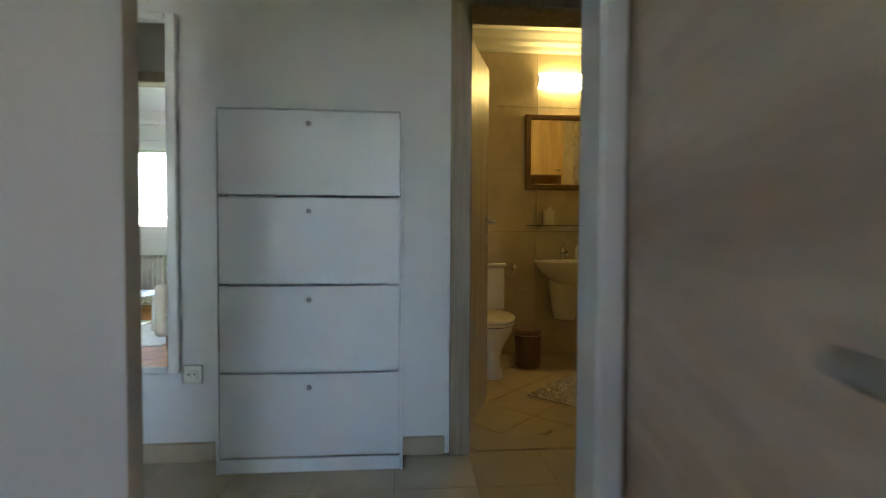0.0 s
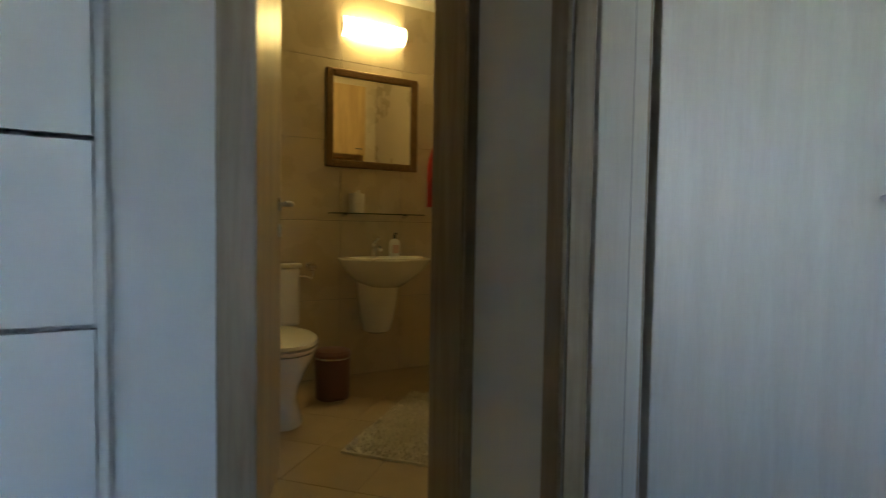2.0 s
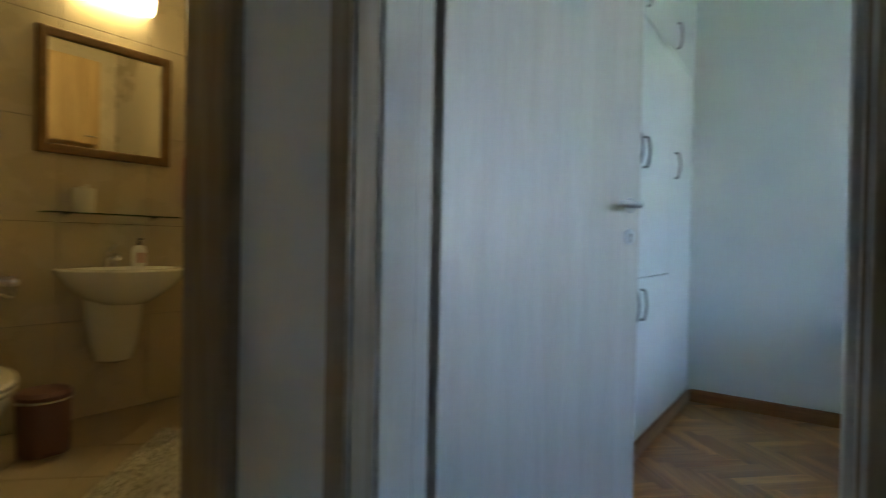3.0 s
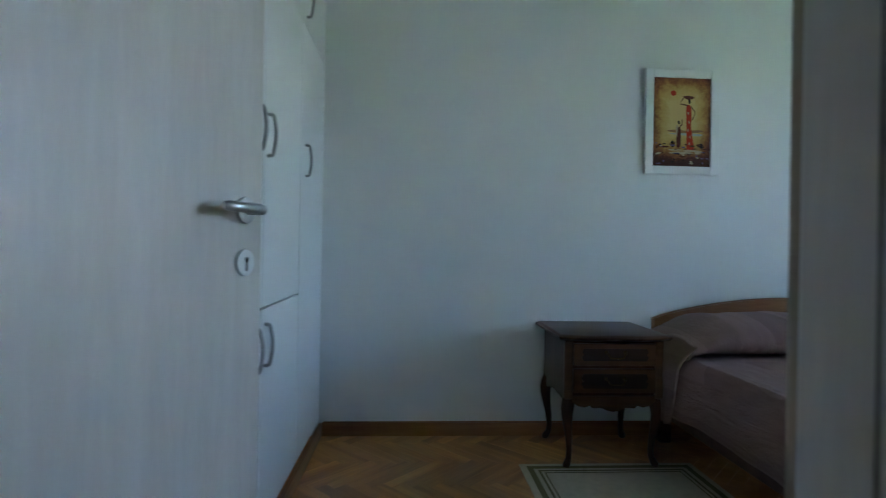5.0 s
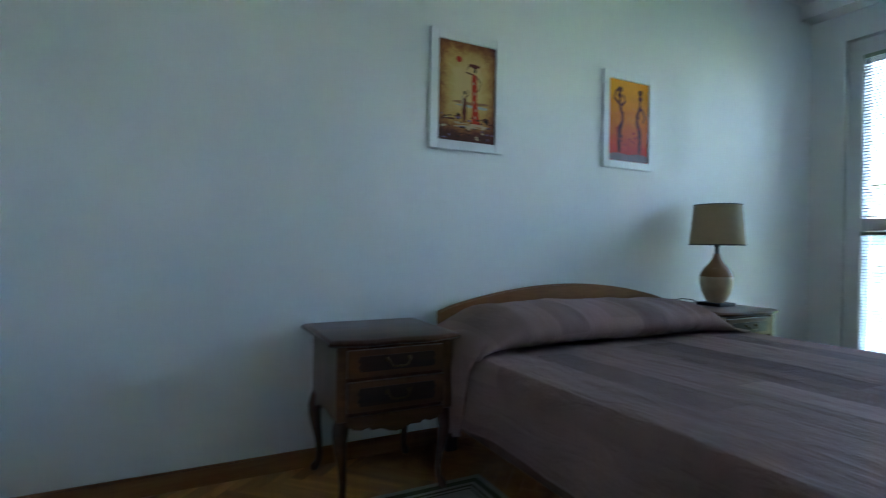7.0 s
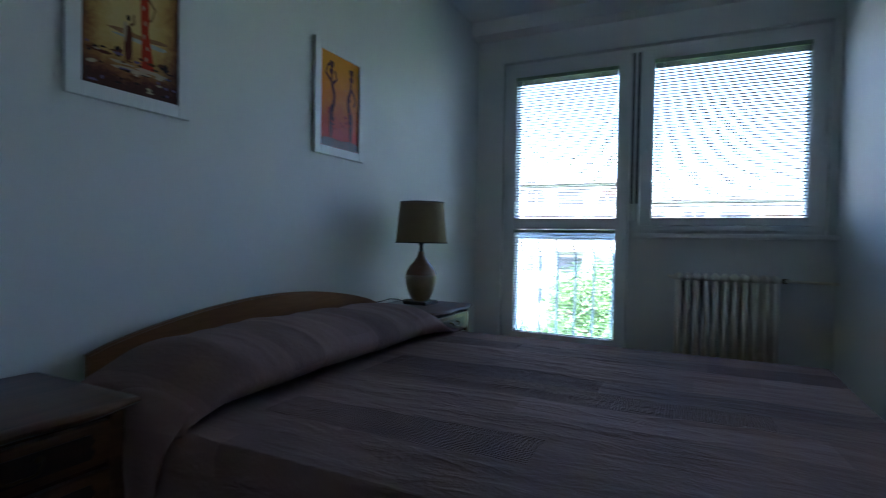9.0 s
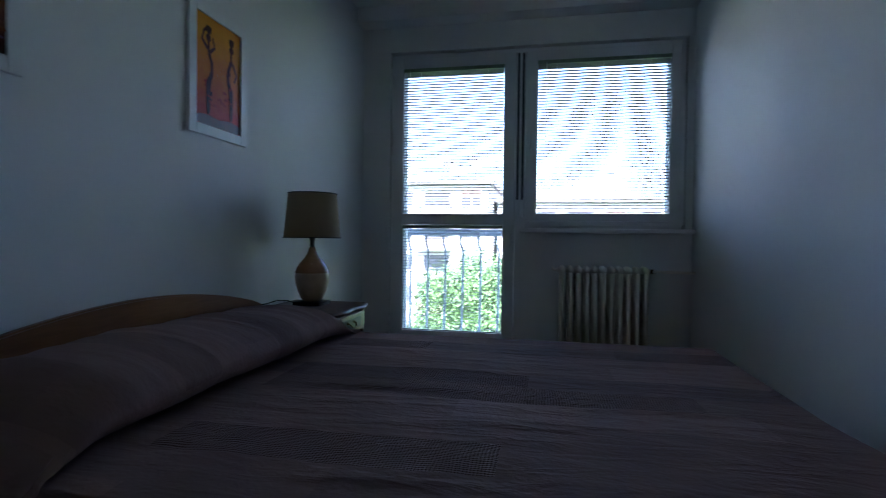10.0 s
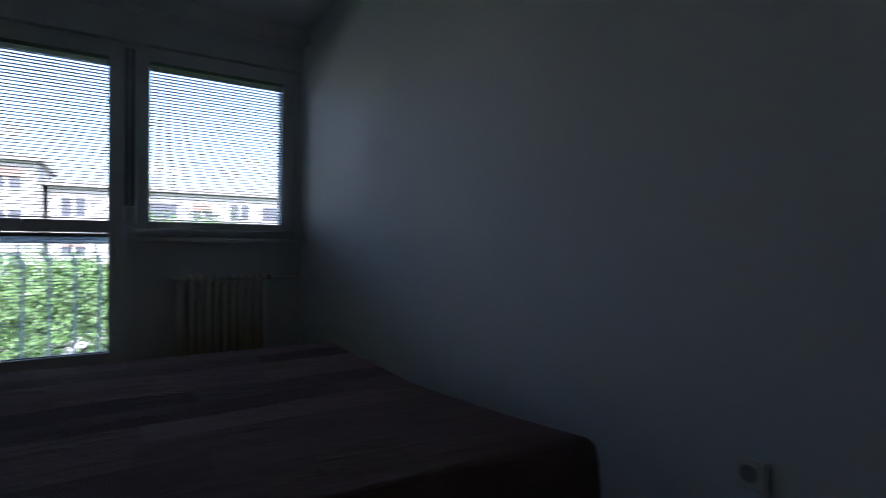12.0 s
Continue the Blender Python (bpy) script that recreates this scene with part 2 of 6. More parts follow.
WINB = paint("dark_far_glass", (0.09, 0.10, 0.12), 0.12, vary=0.1, bump=0.0)
ROOFM = paint("roof_felt", (0.27, 0.26, 0.25), 0.8, scale=1, vary=0.15)
ALU = paint("painted_iron", (0.36, 0.41, 0.45), 0.45, 0.2, vary=0.06)
GRASS = paint("grass", (0.07, 0.11, 0.035), 0.95, scale=0.6, vary=0.25, bump=0.3, fine=6)
ASPH = paint("asphalt", (0.05, 0.05, 0.052), 0.9, scale=0.5, vary=0.15)
BARK = paint("bark", (0.10, 0.075, 0.055), 0.9, scale=8, vary=0.25, bump=0.5, fine=25)
LEAF = paint("leaves", (0.095, 0.185, 0.05), 0.55, scale=1.2, vary=0.35, bump=0.0)
LEAF.node_tree.nodes["Principled BSDF"].inputs["Subsurface Weight"].default_value = 0.0
PICDARK = paint("print_umber", (0.16, 0.055, 0.026), 0.45, scale=24, vary=0.5, bump=0.02)
PICBLK = paint("print_black", (0.035, 0.02, 0.02), 0.45, scale=20, vary=0.3)
PICMAR = paint("print_maroon", (0.13, 0.035, 0.025), 0.45, scale=20, vary=0.3)
PICRED = paint("print_red", (0.46, 0.040, 0.016), 0.45, scale=15, vary=0.2)
PICCRM = paint("print_cream", (0.52, 0.40, 0.26), 0.45, scale=30, vary=0.25)
for m_ in (WALNUT, WALNUTZ, HEADW):
    m_.node_tree.nodes["Principled BSDF"].inputs["Specular IOR Level"].default_value = 0.3
for m_ in (PICDARK, PICBLK, PICMAR, PICRED, PICCRM):
    m_.node_tree.nodes["Principled BSDF"].inputs["Specular IOR Level"].default_value = 0.12
PICWATER = paint("print_water", (0.42, 0.44, 0.36), 0.5, scale=30, vary=0.2)
PICVIO = paint("print_violet", (0.16, 0.10, 0.20), 0.5, scale=30, vary=0.3)
PICSMOKE = paint("print_smoke", (0.13, 0.025, 0.022), 0.5, scale=18, vary=0.4)
PICSPARK = paint("print_spark", (0.70, 0.24, 0.06), 0.5, scale=30, vary=0.2)
PICHALO = paint("print_burnt_orange", (0.34, 0.155, 0.05), 0.5, scale=14, vary=0.35)
FRAMEP = paint("white_picture_frame", (0.78, 0.80, 0.80), 0.4, scale=6, vary=0.02, bump=0.02)


def fade(name, low, high, z0, z1):
    """A print whose colour goes from low to high up the sheet, with brushed unevenness."""
    m, t, p, add, link = nodes_of(name)
    co, sep, mr, no = add("ShaderNodeTexCoord"), add("ShaderNodeSeparateXYZ"), add("ShaderNodeMapRange"), add("ShaderNodeTexNoise")
    link(co.outputs["Object"], sep.inputs[0])
    link(co.outputs["Object"], no.inputs["Vector"])
    no.inputs["Scale"].default_value, no.inputs["Detail"].default_value = 16, 5
    ad = add("ShaderNodeMath")
    ad.operation = "MULTIPLY_ADD"
    ad.inputs[1].default_value = 0.14
    link(no.outputs["Fac"], ad.inputs[0])
    link(sep.outputs["Z"], ad.inputs[2])
    mr.inputs[1].default_value, mr.inputs[2].default_value = z0 + 0.07, z1 + 0.07
    link(ad.outputs[0], mr.inputs[0])
    link(mixed(t, low, high, mr.outputs[0]), p.inputs["Base Color"])
    p.inputs["Roughness"].default_value = 0.4
    p.inputs["Specular IOR Level"].default_value = 0.15
    return m


PICFADE = fade("print_red_to_yellow", (0.50, 0.030, 0.008), (0.74, 0.31, 0.010), 1.59, 1.94)


def aged_print(name, cy, cz, ry, rz):
    """An ochre print that browns and blotches towards its border; cy, cz: the pale middle, ry, rz: its reach."""
    m, t, p, add, link = nodes_of(name)

    def sums(op, a, b=None, c=None):
        n = add("ShaderNodeMath")
        n.operation = op
        for k, q in enumerate((a, b, c)):
            if isinstance(q, (int, float)):
                n.inputs[k].default_value = q
            elif q is not None:
                link(q, n.inputs[k])
        return n.outputs[0]

    co, sep, no, fine = add("ShaderNodeTexCoord"), add("ShaderNodeSeparateXYZ"), add("ShaderNodeTexNoise"), add("ShaderNodeTexNoise")
    link(co.outputs["Object"], sep.inputs[0])
    for n, sc in ((no, 22), (fine, 90)):
        link(co.outputs["Object"], n.inputs["Vector"])
        n.inputs["Scale"].default_value, n.inputs["Detail"].default_value, n.inputs["Distortion"].default_value = sc, 5, 0.8
    dy = sums("DIVIDE", sums("ABSOLUTE", sums("SUBTRACT", sep.outputs["Y"], cy)), ry)
    dz = sums("DIVIDE", sums("ABSOLUTE", sums("SUBTRACT", sep.outputs["Z"], cz)), rz)
    far = sums("POWER", sums("ADD", sums("POWER", dy, 5.0), sums("POWER", dz, 5.0)), 0.2)
    far = sums("MULTIPLY_ADD", sums("SUBTRACT", no.outputs["Fac"], 0.5), 0.40, far)
    far = sums("MULTIPLY_ADD", sums("SUBTRACT", fine.outputs["Fac"], 0.5), 0.25, far)
    ramp = add("ShaderNodeValToRGB")
    link(far, ramp.inputs[0])
    e = ramp.color_ramp.elements
    e[0].position, e[0].color = 0.35, (0.62, 0.46, 0.19, 1)
    e[1].position, e[1].color = 1.0, (0.075, 0.028, 0.022, 1)
    for pos, c in ((0.62, (0.52, 0.33, 0.10, 1)), (0.80, (0.30, 0.135, 0.045, 1)), (0.93, (0.15, 0.052, 0.030, 1))):
        k = e.new(pos)
        k.color = c
    link(ramp.outputs[0], p.inputs["Base Color"])
    p.inputs["Roughness"].default_value = 0.45
    p.inputs["Specular IOR Level"].default_value = 0.12
    return m


# ---- building helpers ----
def box(bm, x0, x1, y0, y1, z0, z1, m=None):
    vs = [bm.verts.new(((x1 if i & 1 else x0), (y1 if i & 2 else y0), (z1 if i & 4 else z0))) for i in range(8)]
    for f in ((0, 2, 3, 1), (4, 5, 7, 6), (0, 1, 5, 4), (2, 6, 7, 3), (0, 4, 6, 2), (1, 3, 7, 5)):
        bm.faces.new([vs[i] for i in f])
    if m is not None:
        bmesh.ops.transform(bm, matrix=m, verts=vs)
    return vs


def boxes(*rows):
    bm = bmesh.new()
    for r in rows:
        box(bm, *r)
    return bm


def soft_box(x0, x1, y0, y1, z0, z1, r=0.006, seg=2):
    bm = boxes((x0, x1, y0, y1, z0, z1))
    bmesh.ops.bevel(bm, geom=list(bm.edges), offset=r, segments=seg, profile=0.6, affect="EDGES")
    return bm


def lathe(profile, seg=32, center=(0, 0, 0)):
    """A turned body: profile of (radius, height)."""
    bm = bmesh.new()
    rings = []
    for r, z in profile:
        rings.append([bm.verts.new((center[0] + r * math.cos(2 * math.pi * k / seg), center[1] + r * math.sin(2 * math.pi * k / seg), center[2] + z)) for k in range(seg)])
    for a, b in zip(rings, rings[1:]):
        for k in range(seg):
            bm.faces.new((a[k], a[(k + 1) % seg], b[(k + 1) % seg], b[k]))
    for ring, flip in ((rings[0], True), (rings[-1], False)):
        bm.faces.new(ring[::-1] if flip else ring)
    return bm


def tube(points, radius, seg=10, bm=None):
    """A bent rod through points; radius: one number or one a point."""
    bm = bm or bmesh.new()
    pts = [Vector(p) for p in points]
    rads = radius if isinstance(radius, (list, tuple)) else [radius] * len(pts)
    rings, up = [], None
    for i, p in enumerate(pts):
        d = (pts[min(i + 1, len(pts) - 1)] - pts[max(i - 1, 0)]).normalized()
        if up is None:
            up = d.orthogonal().normalized()
        up = (up - d * up.dot(d)).normalized()
        side = d.cross(up)
        rings.append([bm.verts.new(p + rads[i] * (math.cos(2 * math.pi * k / seg) * up + math.sin(2 * math.pi * k / seg) * side)) for k in range(seg)])
    for a, b in zip(rings, rings[1:]):
        for k in range(seg):
            bm.faces.new((a[k], a[(k + 1) % seg], b[(k + 1) % seg], b[k]))
    bm.faces.new(rings[0][::-1])
    bm.faces.new(rings[-1])
    return bm


def prism(outline, axis, lo, hi):
    """A flat outline of two coordinates pushed along an axis."""
    bm = bmesh.new()

    def at(a, b, c):
        return {"x": (c, a, b), "y": (a, c, b), "z": (a, b, c)}[axis]

    low = [bm.verts.new(at(a, b, lo)) for a, b in outline]
    top = [bm.verts.new(at(a, b, hi)) for a, b in outline]
    n = len(low)
    bm.faces.new(low[::-1])
    bm.faces.new(top)
    for k in range(n):
        bm.faces.new((low[k], low[(k + 1) % n], top[(k + 1) % n], top[k]))
    bmesh.ops.recalc_face_normals(bm, faces=bm.faces)
    return bm


def moved(bm, m):
    bmesh.ops.transform(bm, matrix=m, verts=bm.verts)
    return bm


def mesh_of(name, bm, material, smooth=False):
    me = bpy.data.meshes.new(name)
    bmesh.ops.recalc_face_normals(bm, faces=bm.faces)
    bm.to_mesh(me)
    bm.free()
    me.materials.append(material)
    if smooth:
        for p in me.polygons:
            p.use_smooth = True
    return me


def part(name, bm, material, parent=None, label="", smooth=False):
    ob = new(name, mesh_of(name, bm, material, smooth))
    if smooth:
        wn_ = ob.modifiers.new("smooth", "EDGE_SPLIT")
        wn_.split_angle = radians(40)
    if parent is not None:
        ob.parent = parent
    if label:
        ob["label"] = label
    return ob


def thing(name, label, category, at=None, group="", kind=""):
    ob = new(name)
    ob.empty_display_size = 0.1
    if at is not None:
        ob.matrix_world = at
    return tagged(ob, label, category, group, kind)


def setting(name, bm, material, label, category="wall"):
    return tagged(part(name, bm, material), label, category, kind="structure")


# ---- the large structure ----
HEAD_X, FOOT_X, WIN_Y = 3.52, 0.945, -3.20
CEIL_Z = 2.86
HALL_Z = 2.72
setting("wall_headboard", boxes((HEAD_X, HEAD_X + 0.2, WIN_Y - 0.3, 2.7, -0.06, CEIL_Z)), WALL, "smooth white painted wall behind the bed")
setting("wall_foot", boxes((0.60, FOOT_X, WIN_Y, 0.95, -0.06, CEIL_Z)), WALL, "smooth white painted wall facing the foot of the bed")
setting("wall_bedroom_door", boxes((0.745, 0.985, 0.95, 1.135, -0.06, CEIL_Z), (0.745, 0.985, 2.0, 2.42, -0.06, CEIL_Z), (0.745, 0.985, 1.135, 2.0, 2.06, CEIL_Z)), WALL,
        "white painted wall round the bedroom doorway")
setting("wall_bedroom_back", boxes((0.745, HEAD_X, 2.5, 2.6, -0.06, CEIL_Z)), WALL, "white painted back wall of the bedroom")
setting("wall_window", boxes((FOOT_X - 0.2, 0.995, WIN_Y - 0.30, WIN_Y, -0.06, CEIL_Z), (3.287, HEAD_X, WIN_Y - 0.30, WIN_Y, -0.06, CEIL_Z),
        (0.995, 3.287, WIN_Y - 0.30, WIN_Y, 2.541, CEIL_Z), (0.995, 2.212, WIN_Y - 0.30, WIN_Y, -0.06, 1.085), (2.212, 3.287, WIN_Y - 0.30, WIN_Y, -0.06, 0.04)), WALL,
        "white painted window wall of the bedroom")
setting("wall_beam", boxes((FOOT_X, HEAD_X, WIN_Y, WIN_Y + 0.16, 2.745, CEIL_Z)), CEIL, "white painted beam above the window", "beam")
setting("ceiling", boxes((0.6, HEAD_X + 0.2, WIN_Y - 0.3, 2.6, CEIL_Z, CEIL_Z + 0.15)), CEIL, "white painted bedroom ceiling", "ceiling")
# hall
setting("wall_hall_bath", boxes((-2.6, 0.055, 2.42, 2.59, -0.06, HALL_Z), (0.735, 0.745, 2.42, 2.59, -0.06, HALL_Z), (0.055, 0.735, 2.42, 2.59, 2.05, HALL_Z)), HALLW,
        "white painted hall wall with the bathroom doorway")
setting("wall_living_hall", boxes((-2.6, -2.335, 1.03, 1.135, -0.06, HALL_Z), (-1.445, -1.0, 1.03, 1.135, -0.06, HALL_Z), (-1.0, -0.658, 0.990, 1.042, -0.06, 2.9), (-2.335, -1.445, 1.03, 1.135, 2.055, HALL_Z),
        (0.152, 0.745, 0.945, 1.042, -0.06, 2.9), (-0.658, 0.152, 0.945, 1.042, 2.053, 2.9)), BEIGE, "beige painted wall with two doorways")
setting("wall_hall_end", boxes((-2.7, -2.6, 0.965, 2.6, -0.06, HALL_Z)), HALLW, "white painted end wall of the hall")
setting("ceiling_hall", boxes((-2.7, -1.0, 1.135, 2.59, HALL_Z, HALL_Z + 0.1), (-1.0, 0.745, 1.042, 2.59, HALL_Z, HALL_Z + 0.1)), CEIL, "white painted hall ceiling", "ceiling")
# bathroom
setting("wall_bath_back", boxes((-0.5, 1.95, 4.335, 4.45, -0.06, 2.9)), GROUT, "grouted bathroom wall carrying cream tiles")
setting("wall_bath_left", boxes((-0.5, -0.4, 2.59, 4.335, -0.06, 2.9)), WTILE, "cream tiled side wall of the bathroom")
setting("wall_bath_right", boxes((1.80, 1.95, 2.6, 4.335, -0.06, 2.9)), WTILE, "cream tiled side wall of the bathroom")
setting("wall_bath_front", boxes((0.745, 1.80, 2.6, 2.66, -0.06, 2.9)), WTILE, "cream tiled wall beside the bathroom door")
setting("ceiling_bath", boxes((-0.4, 1.80, 2.59, 4.335, 2.69, 2.8)), CEIL, "white bathroom ceiling", "ceiling")
# living room
setting("wall_living_left", boxes((-5.4, -5.2, WIN_Y, 1.135, -0.06, 2.9)), WALL, "white painted side wall of the living room")
setting("wall_living_right", boxes((-1.15, -1.0, WIN_Y, 1.03, -0.06, 2.9)), WALL, "white painted wall between two rooms")
setting("wall_front_room_right", boxes((0.56, 0.60, WIN_Y, 0.965, -0.06, 2.9)), BEIGE, "beige painted side wall of the front room")
setting("wall_living_back", boxes((-5.2, -2.6, 1.03, 1.135, -0.06, 2.9)), WALL, "white painted wall of the living room")
setting("wall_living_window", boxes((-5.4, -4.49, WIN_Y - 0.25, WIN_Y, -0.06, 2.9), (0.25, 0.6, WIN_Y - 0.25, WIN_Y, -0.06, 2.9), (-4.49, 0.25, WIN_Y - 0.25, WIN_Y, 2.5, 2.9),
        (-4.49, -3.25, WIN_Y - 0.25, WIN_Y, -0.06, 1.1), (-3.25, -3.10, WIN_Y - 0.25, WIN_Y, -0.06, 2.5), (-3.10, -1.40, WIN_Y - 0.25, WIN_Y, -0.06, 0.1), (-1.40, -0.75, WIN_Y - 0.25, WIN_Y, -0.06, 2.5), (-0.75, 0.25, WIN_Y - 0.25, WIN_Y, -0.06, 1.04)), WALL, "white painted window wall")
setting("ceiling_living", boxes((-5.4, 0.6, WIN_Y - 0.25, 1.135, 2.9, 3.0)), CEIL, "white living room ceiling", "ceiling")


# ---- floors ----
floor_bed = setting("floor_bedroom", boxes((0.745, HEAD_X, 1.135, 2.5, -0.06, -0.004), (FOOT_X, HEAD_X, WIN_Y, 1.135, -0.06, -0.004)), DARK, "herringbone oak parquet floor of the bedroom", "floor")
floor_hall = setting("floor_hall", boxes((-2.6, 0.745, 1.135, 2.59, -0.06, -0.005)), GROUT, "beige stone-look tiled hall floor", "floor")
floor_bath = setting("floor_bath", boxes((-0.4, 1.80, 2.59, 4.335, -0.06, -0.005)), GROUT, "beige tiled bathroom floor laid on the diagonal", "floor")
floor_liv = setting("floor_living", boxes((-5.2, 0.56, WIN_Y, 1.135, -0.06, -0.004)), DARK, "oak parquet floor of the living room", "floor")


def skirting(name, rows, material, label):
    bm = bmesh.new()
    for r in rows:
        box(bm, *r)
    bmesh.ops.bevel(bm, geom=[e for e in bm.edges if min(v.co.z for v in e.verts) > 0.05], offset=0.006, segments=2, affect="EDGES")
    return setting(name, bm, material, label, "baseboard")


skirting("baseboard", [(HEAD_X - 0.016, HEAD_X, WIN_Y, 1.862, 0, 0.078)], SKIRTY, "orange-brown oak skirting board")
skirting("baseboard", [(1.86, HEAD_X - 0.016, 1.862, 1.878, 0, 0.078)], SKIRT, "orange-brown oak skirting board under the wardrobe")
skirting("baseboard", [(FOOT_X, FOOT_X + 0.016, WIN_Y, 0.95, 0, 0.078)], SKIRTY, "orange-brown oak skirting board")
skirting("baseboard", [(FOOT_X + 0.016, 3.2, WIN_Y, WIN_Y + 0.016, 0, 0.035)], SKIRT, "orange-brown oak skirting board")
skirting("baseboard", [(-2.6, 0.0, 2.405, 2.42, 0, 0.085)], TILE, "beige tile skirting in the hall")
skirting("baseboard", [(0.73, 0.745, 2.03, 2.40, 0, 0.085)], TILE, "beige tile skirting in the hall")
skirting("baseboard", [(-5.2, 0.56, WIN_Y, WIN_Y + 0.016, 0, 0.08)], SKIRT, "brown oak skirting board in the living room")
bm = prism([(4.335, 2.50), (4.335, 2.69), (4.20, 2.69), (4.20, 2.675), (4.245, 2.66), (4.25, 2.64), (4.275, 2.60), (4.28, 2.575), (4.31, 2.55), (4.315, 2.52), (4.325, 2.50)], "x", -0.4, 1.80)
setting("trim_cornice", bm, CEIL, "white moulded plaster cornice in the bathroom", "cornice")
bm = prism([(WIN_Y, 2.72), (WIN_Y, 2.90), (WIN_Y + 0.14, 2.90), (WIN_Y + 0.12, 2.87), (WIN_Y + 0.06, 2.80), (WIN_Y + 0.04, 2.74), (WIN_Y + 0.02, 2.72)], "x", -5.2, 0.56)
setting("trim_cornice_living", bm, CEIL, "white moulded plaster cornice in the living room", "cornice")


# ---- doors and their frames ----
def lever(parent, at, toward, z, out, material=STEEL, plate=True):
    """A door handle: round rose, bent lever, round keyhole rose below. at: the face point; toward: the way the lever points; out: the way off the face."""
    o, d, n = Vector(at), Vector(toward).normalized(), Vector(out).normalized()
    rot = n.to_track_quat("Z", "Y").to_matrix().to_4x4()
    rose = part("rose", moved(lathe([(0.0255, 0.0), (0.0262, 0.002), (0.0255, 0.008), (0.022, 0.0095), (0.009, 0.0095)], 28), Matrix.Translation((o.x, o.y, z)) @ rot), material, parent, smooth=True)
    p0 = Vector((o.x, o.y, z))
    pts = [p0 + n * 0.006, p0 + n * 0.032, p0 + n * 0.043 + d * 0.004, p0 + n * 0.050 + d * 0.014, p0 + n * 0.052 + d * 0.03, p0 + n * 0.051 + d * 0.08, p0 + n * 0.048 + d * 0.104, p0 + n * 0.042 + d * 0.112]
    part("lever", tube(pts, [0.0095, 0.0095, 0.0098, 0.0102, 0.0104, 0.0098, 0.0092, 0.007], 14), material, rose, "brushed steel lever", smooth=True)
    if plate:
        k = part("keyhole_rose", moved(lathe([(0.0255, 0.0), (0.0262, 0.002), (0.0255, 0.007), (0.022, 0.008), (0.004, 0.008)], 28), Matrix.Translation((o.x, o.y, z - 0.102)) @ rot), LACQ, parent, "white round keyhole rose", smooth=True)
        q = Vector((o.x, o.y, z - 0.102)) + n * 0.0085
        bm_ = moved(lathe([(0.0001, 0), (0.0055, 0), (0.0055, 0.0006), (0.0001, 0.0006)], 14), Matrix.Translation(q + Vector((0, 0, 0.006))) @ rot)
        box(bm_, -0.0028, 0.0028, -0.012, 0.012, 0, 0.0006, Matrix.Translation(q + Vector((0, 0, -0.004))) @ rot)
        part("keyhole", bm_, BLACK, k)


def leaf(name, hinge, edge, material, label, thick=0.04, height=2.0, handle_z=1.092, side=1, back_set=0.058):
    """A door leaf from its hinge to its free edge, both on the floor plan; side: which face looks at the viewer."""
    a, b = Vector((*hinge, 0)), Vector((*edge, 0))
    d = (b - a).normalized()
    n = Vector((-d.y, d.x, 0)) * side
    w = (b - a).length
    root = thing(name, label, "door", kind="structure")
    bm = soft_box(0, w, 0, thick, 0.012, height, 0.0035)
    m = Matrix(((d.x, -n.x, 0, a.x), (d.y, -n.y, 0, a.y), (0, 0, 1, 0), (0, 0, 0, 1)))
    part("panel", moved(bm, m), material, root)
    face = a + d * (w - back_set)
    lever(root, face, -d, handle_z, n)
    back = face - n * thick
    lever(root, back, -d, handle_z, -n)
    bm = bmesh.new()
    for z in (0.25, 1.75):
        tube([a - n * (thick + 0.005) + Vector((0, 0, z)), a - n * (thick + 0.005) + Vector((0, 0, z + 0.09))], 0.007, 10, bm)
    part("hinge", bm, STEEL, root)
    return root


leaf("door_bedroom", (1.012, 1.957), (1.775, 1.700), DOORW, "whitewashed wood bedroom door standing open, steel lever", side=-1)
leaf("door_bath", (0.125, 2.615), (0.325, 3.175), DOORB, "pale oak bathroom door standing open inwards", side=-1, height=1.985, handle_z=1.075)
leaf("door_living", (0.182, 0.954), (0.050, 0.165), DOORH, "brown ash door with horizontal grain, open", side=-1, handle_z=0.937, back_set=0.085)


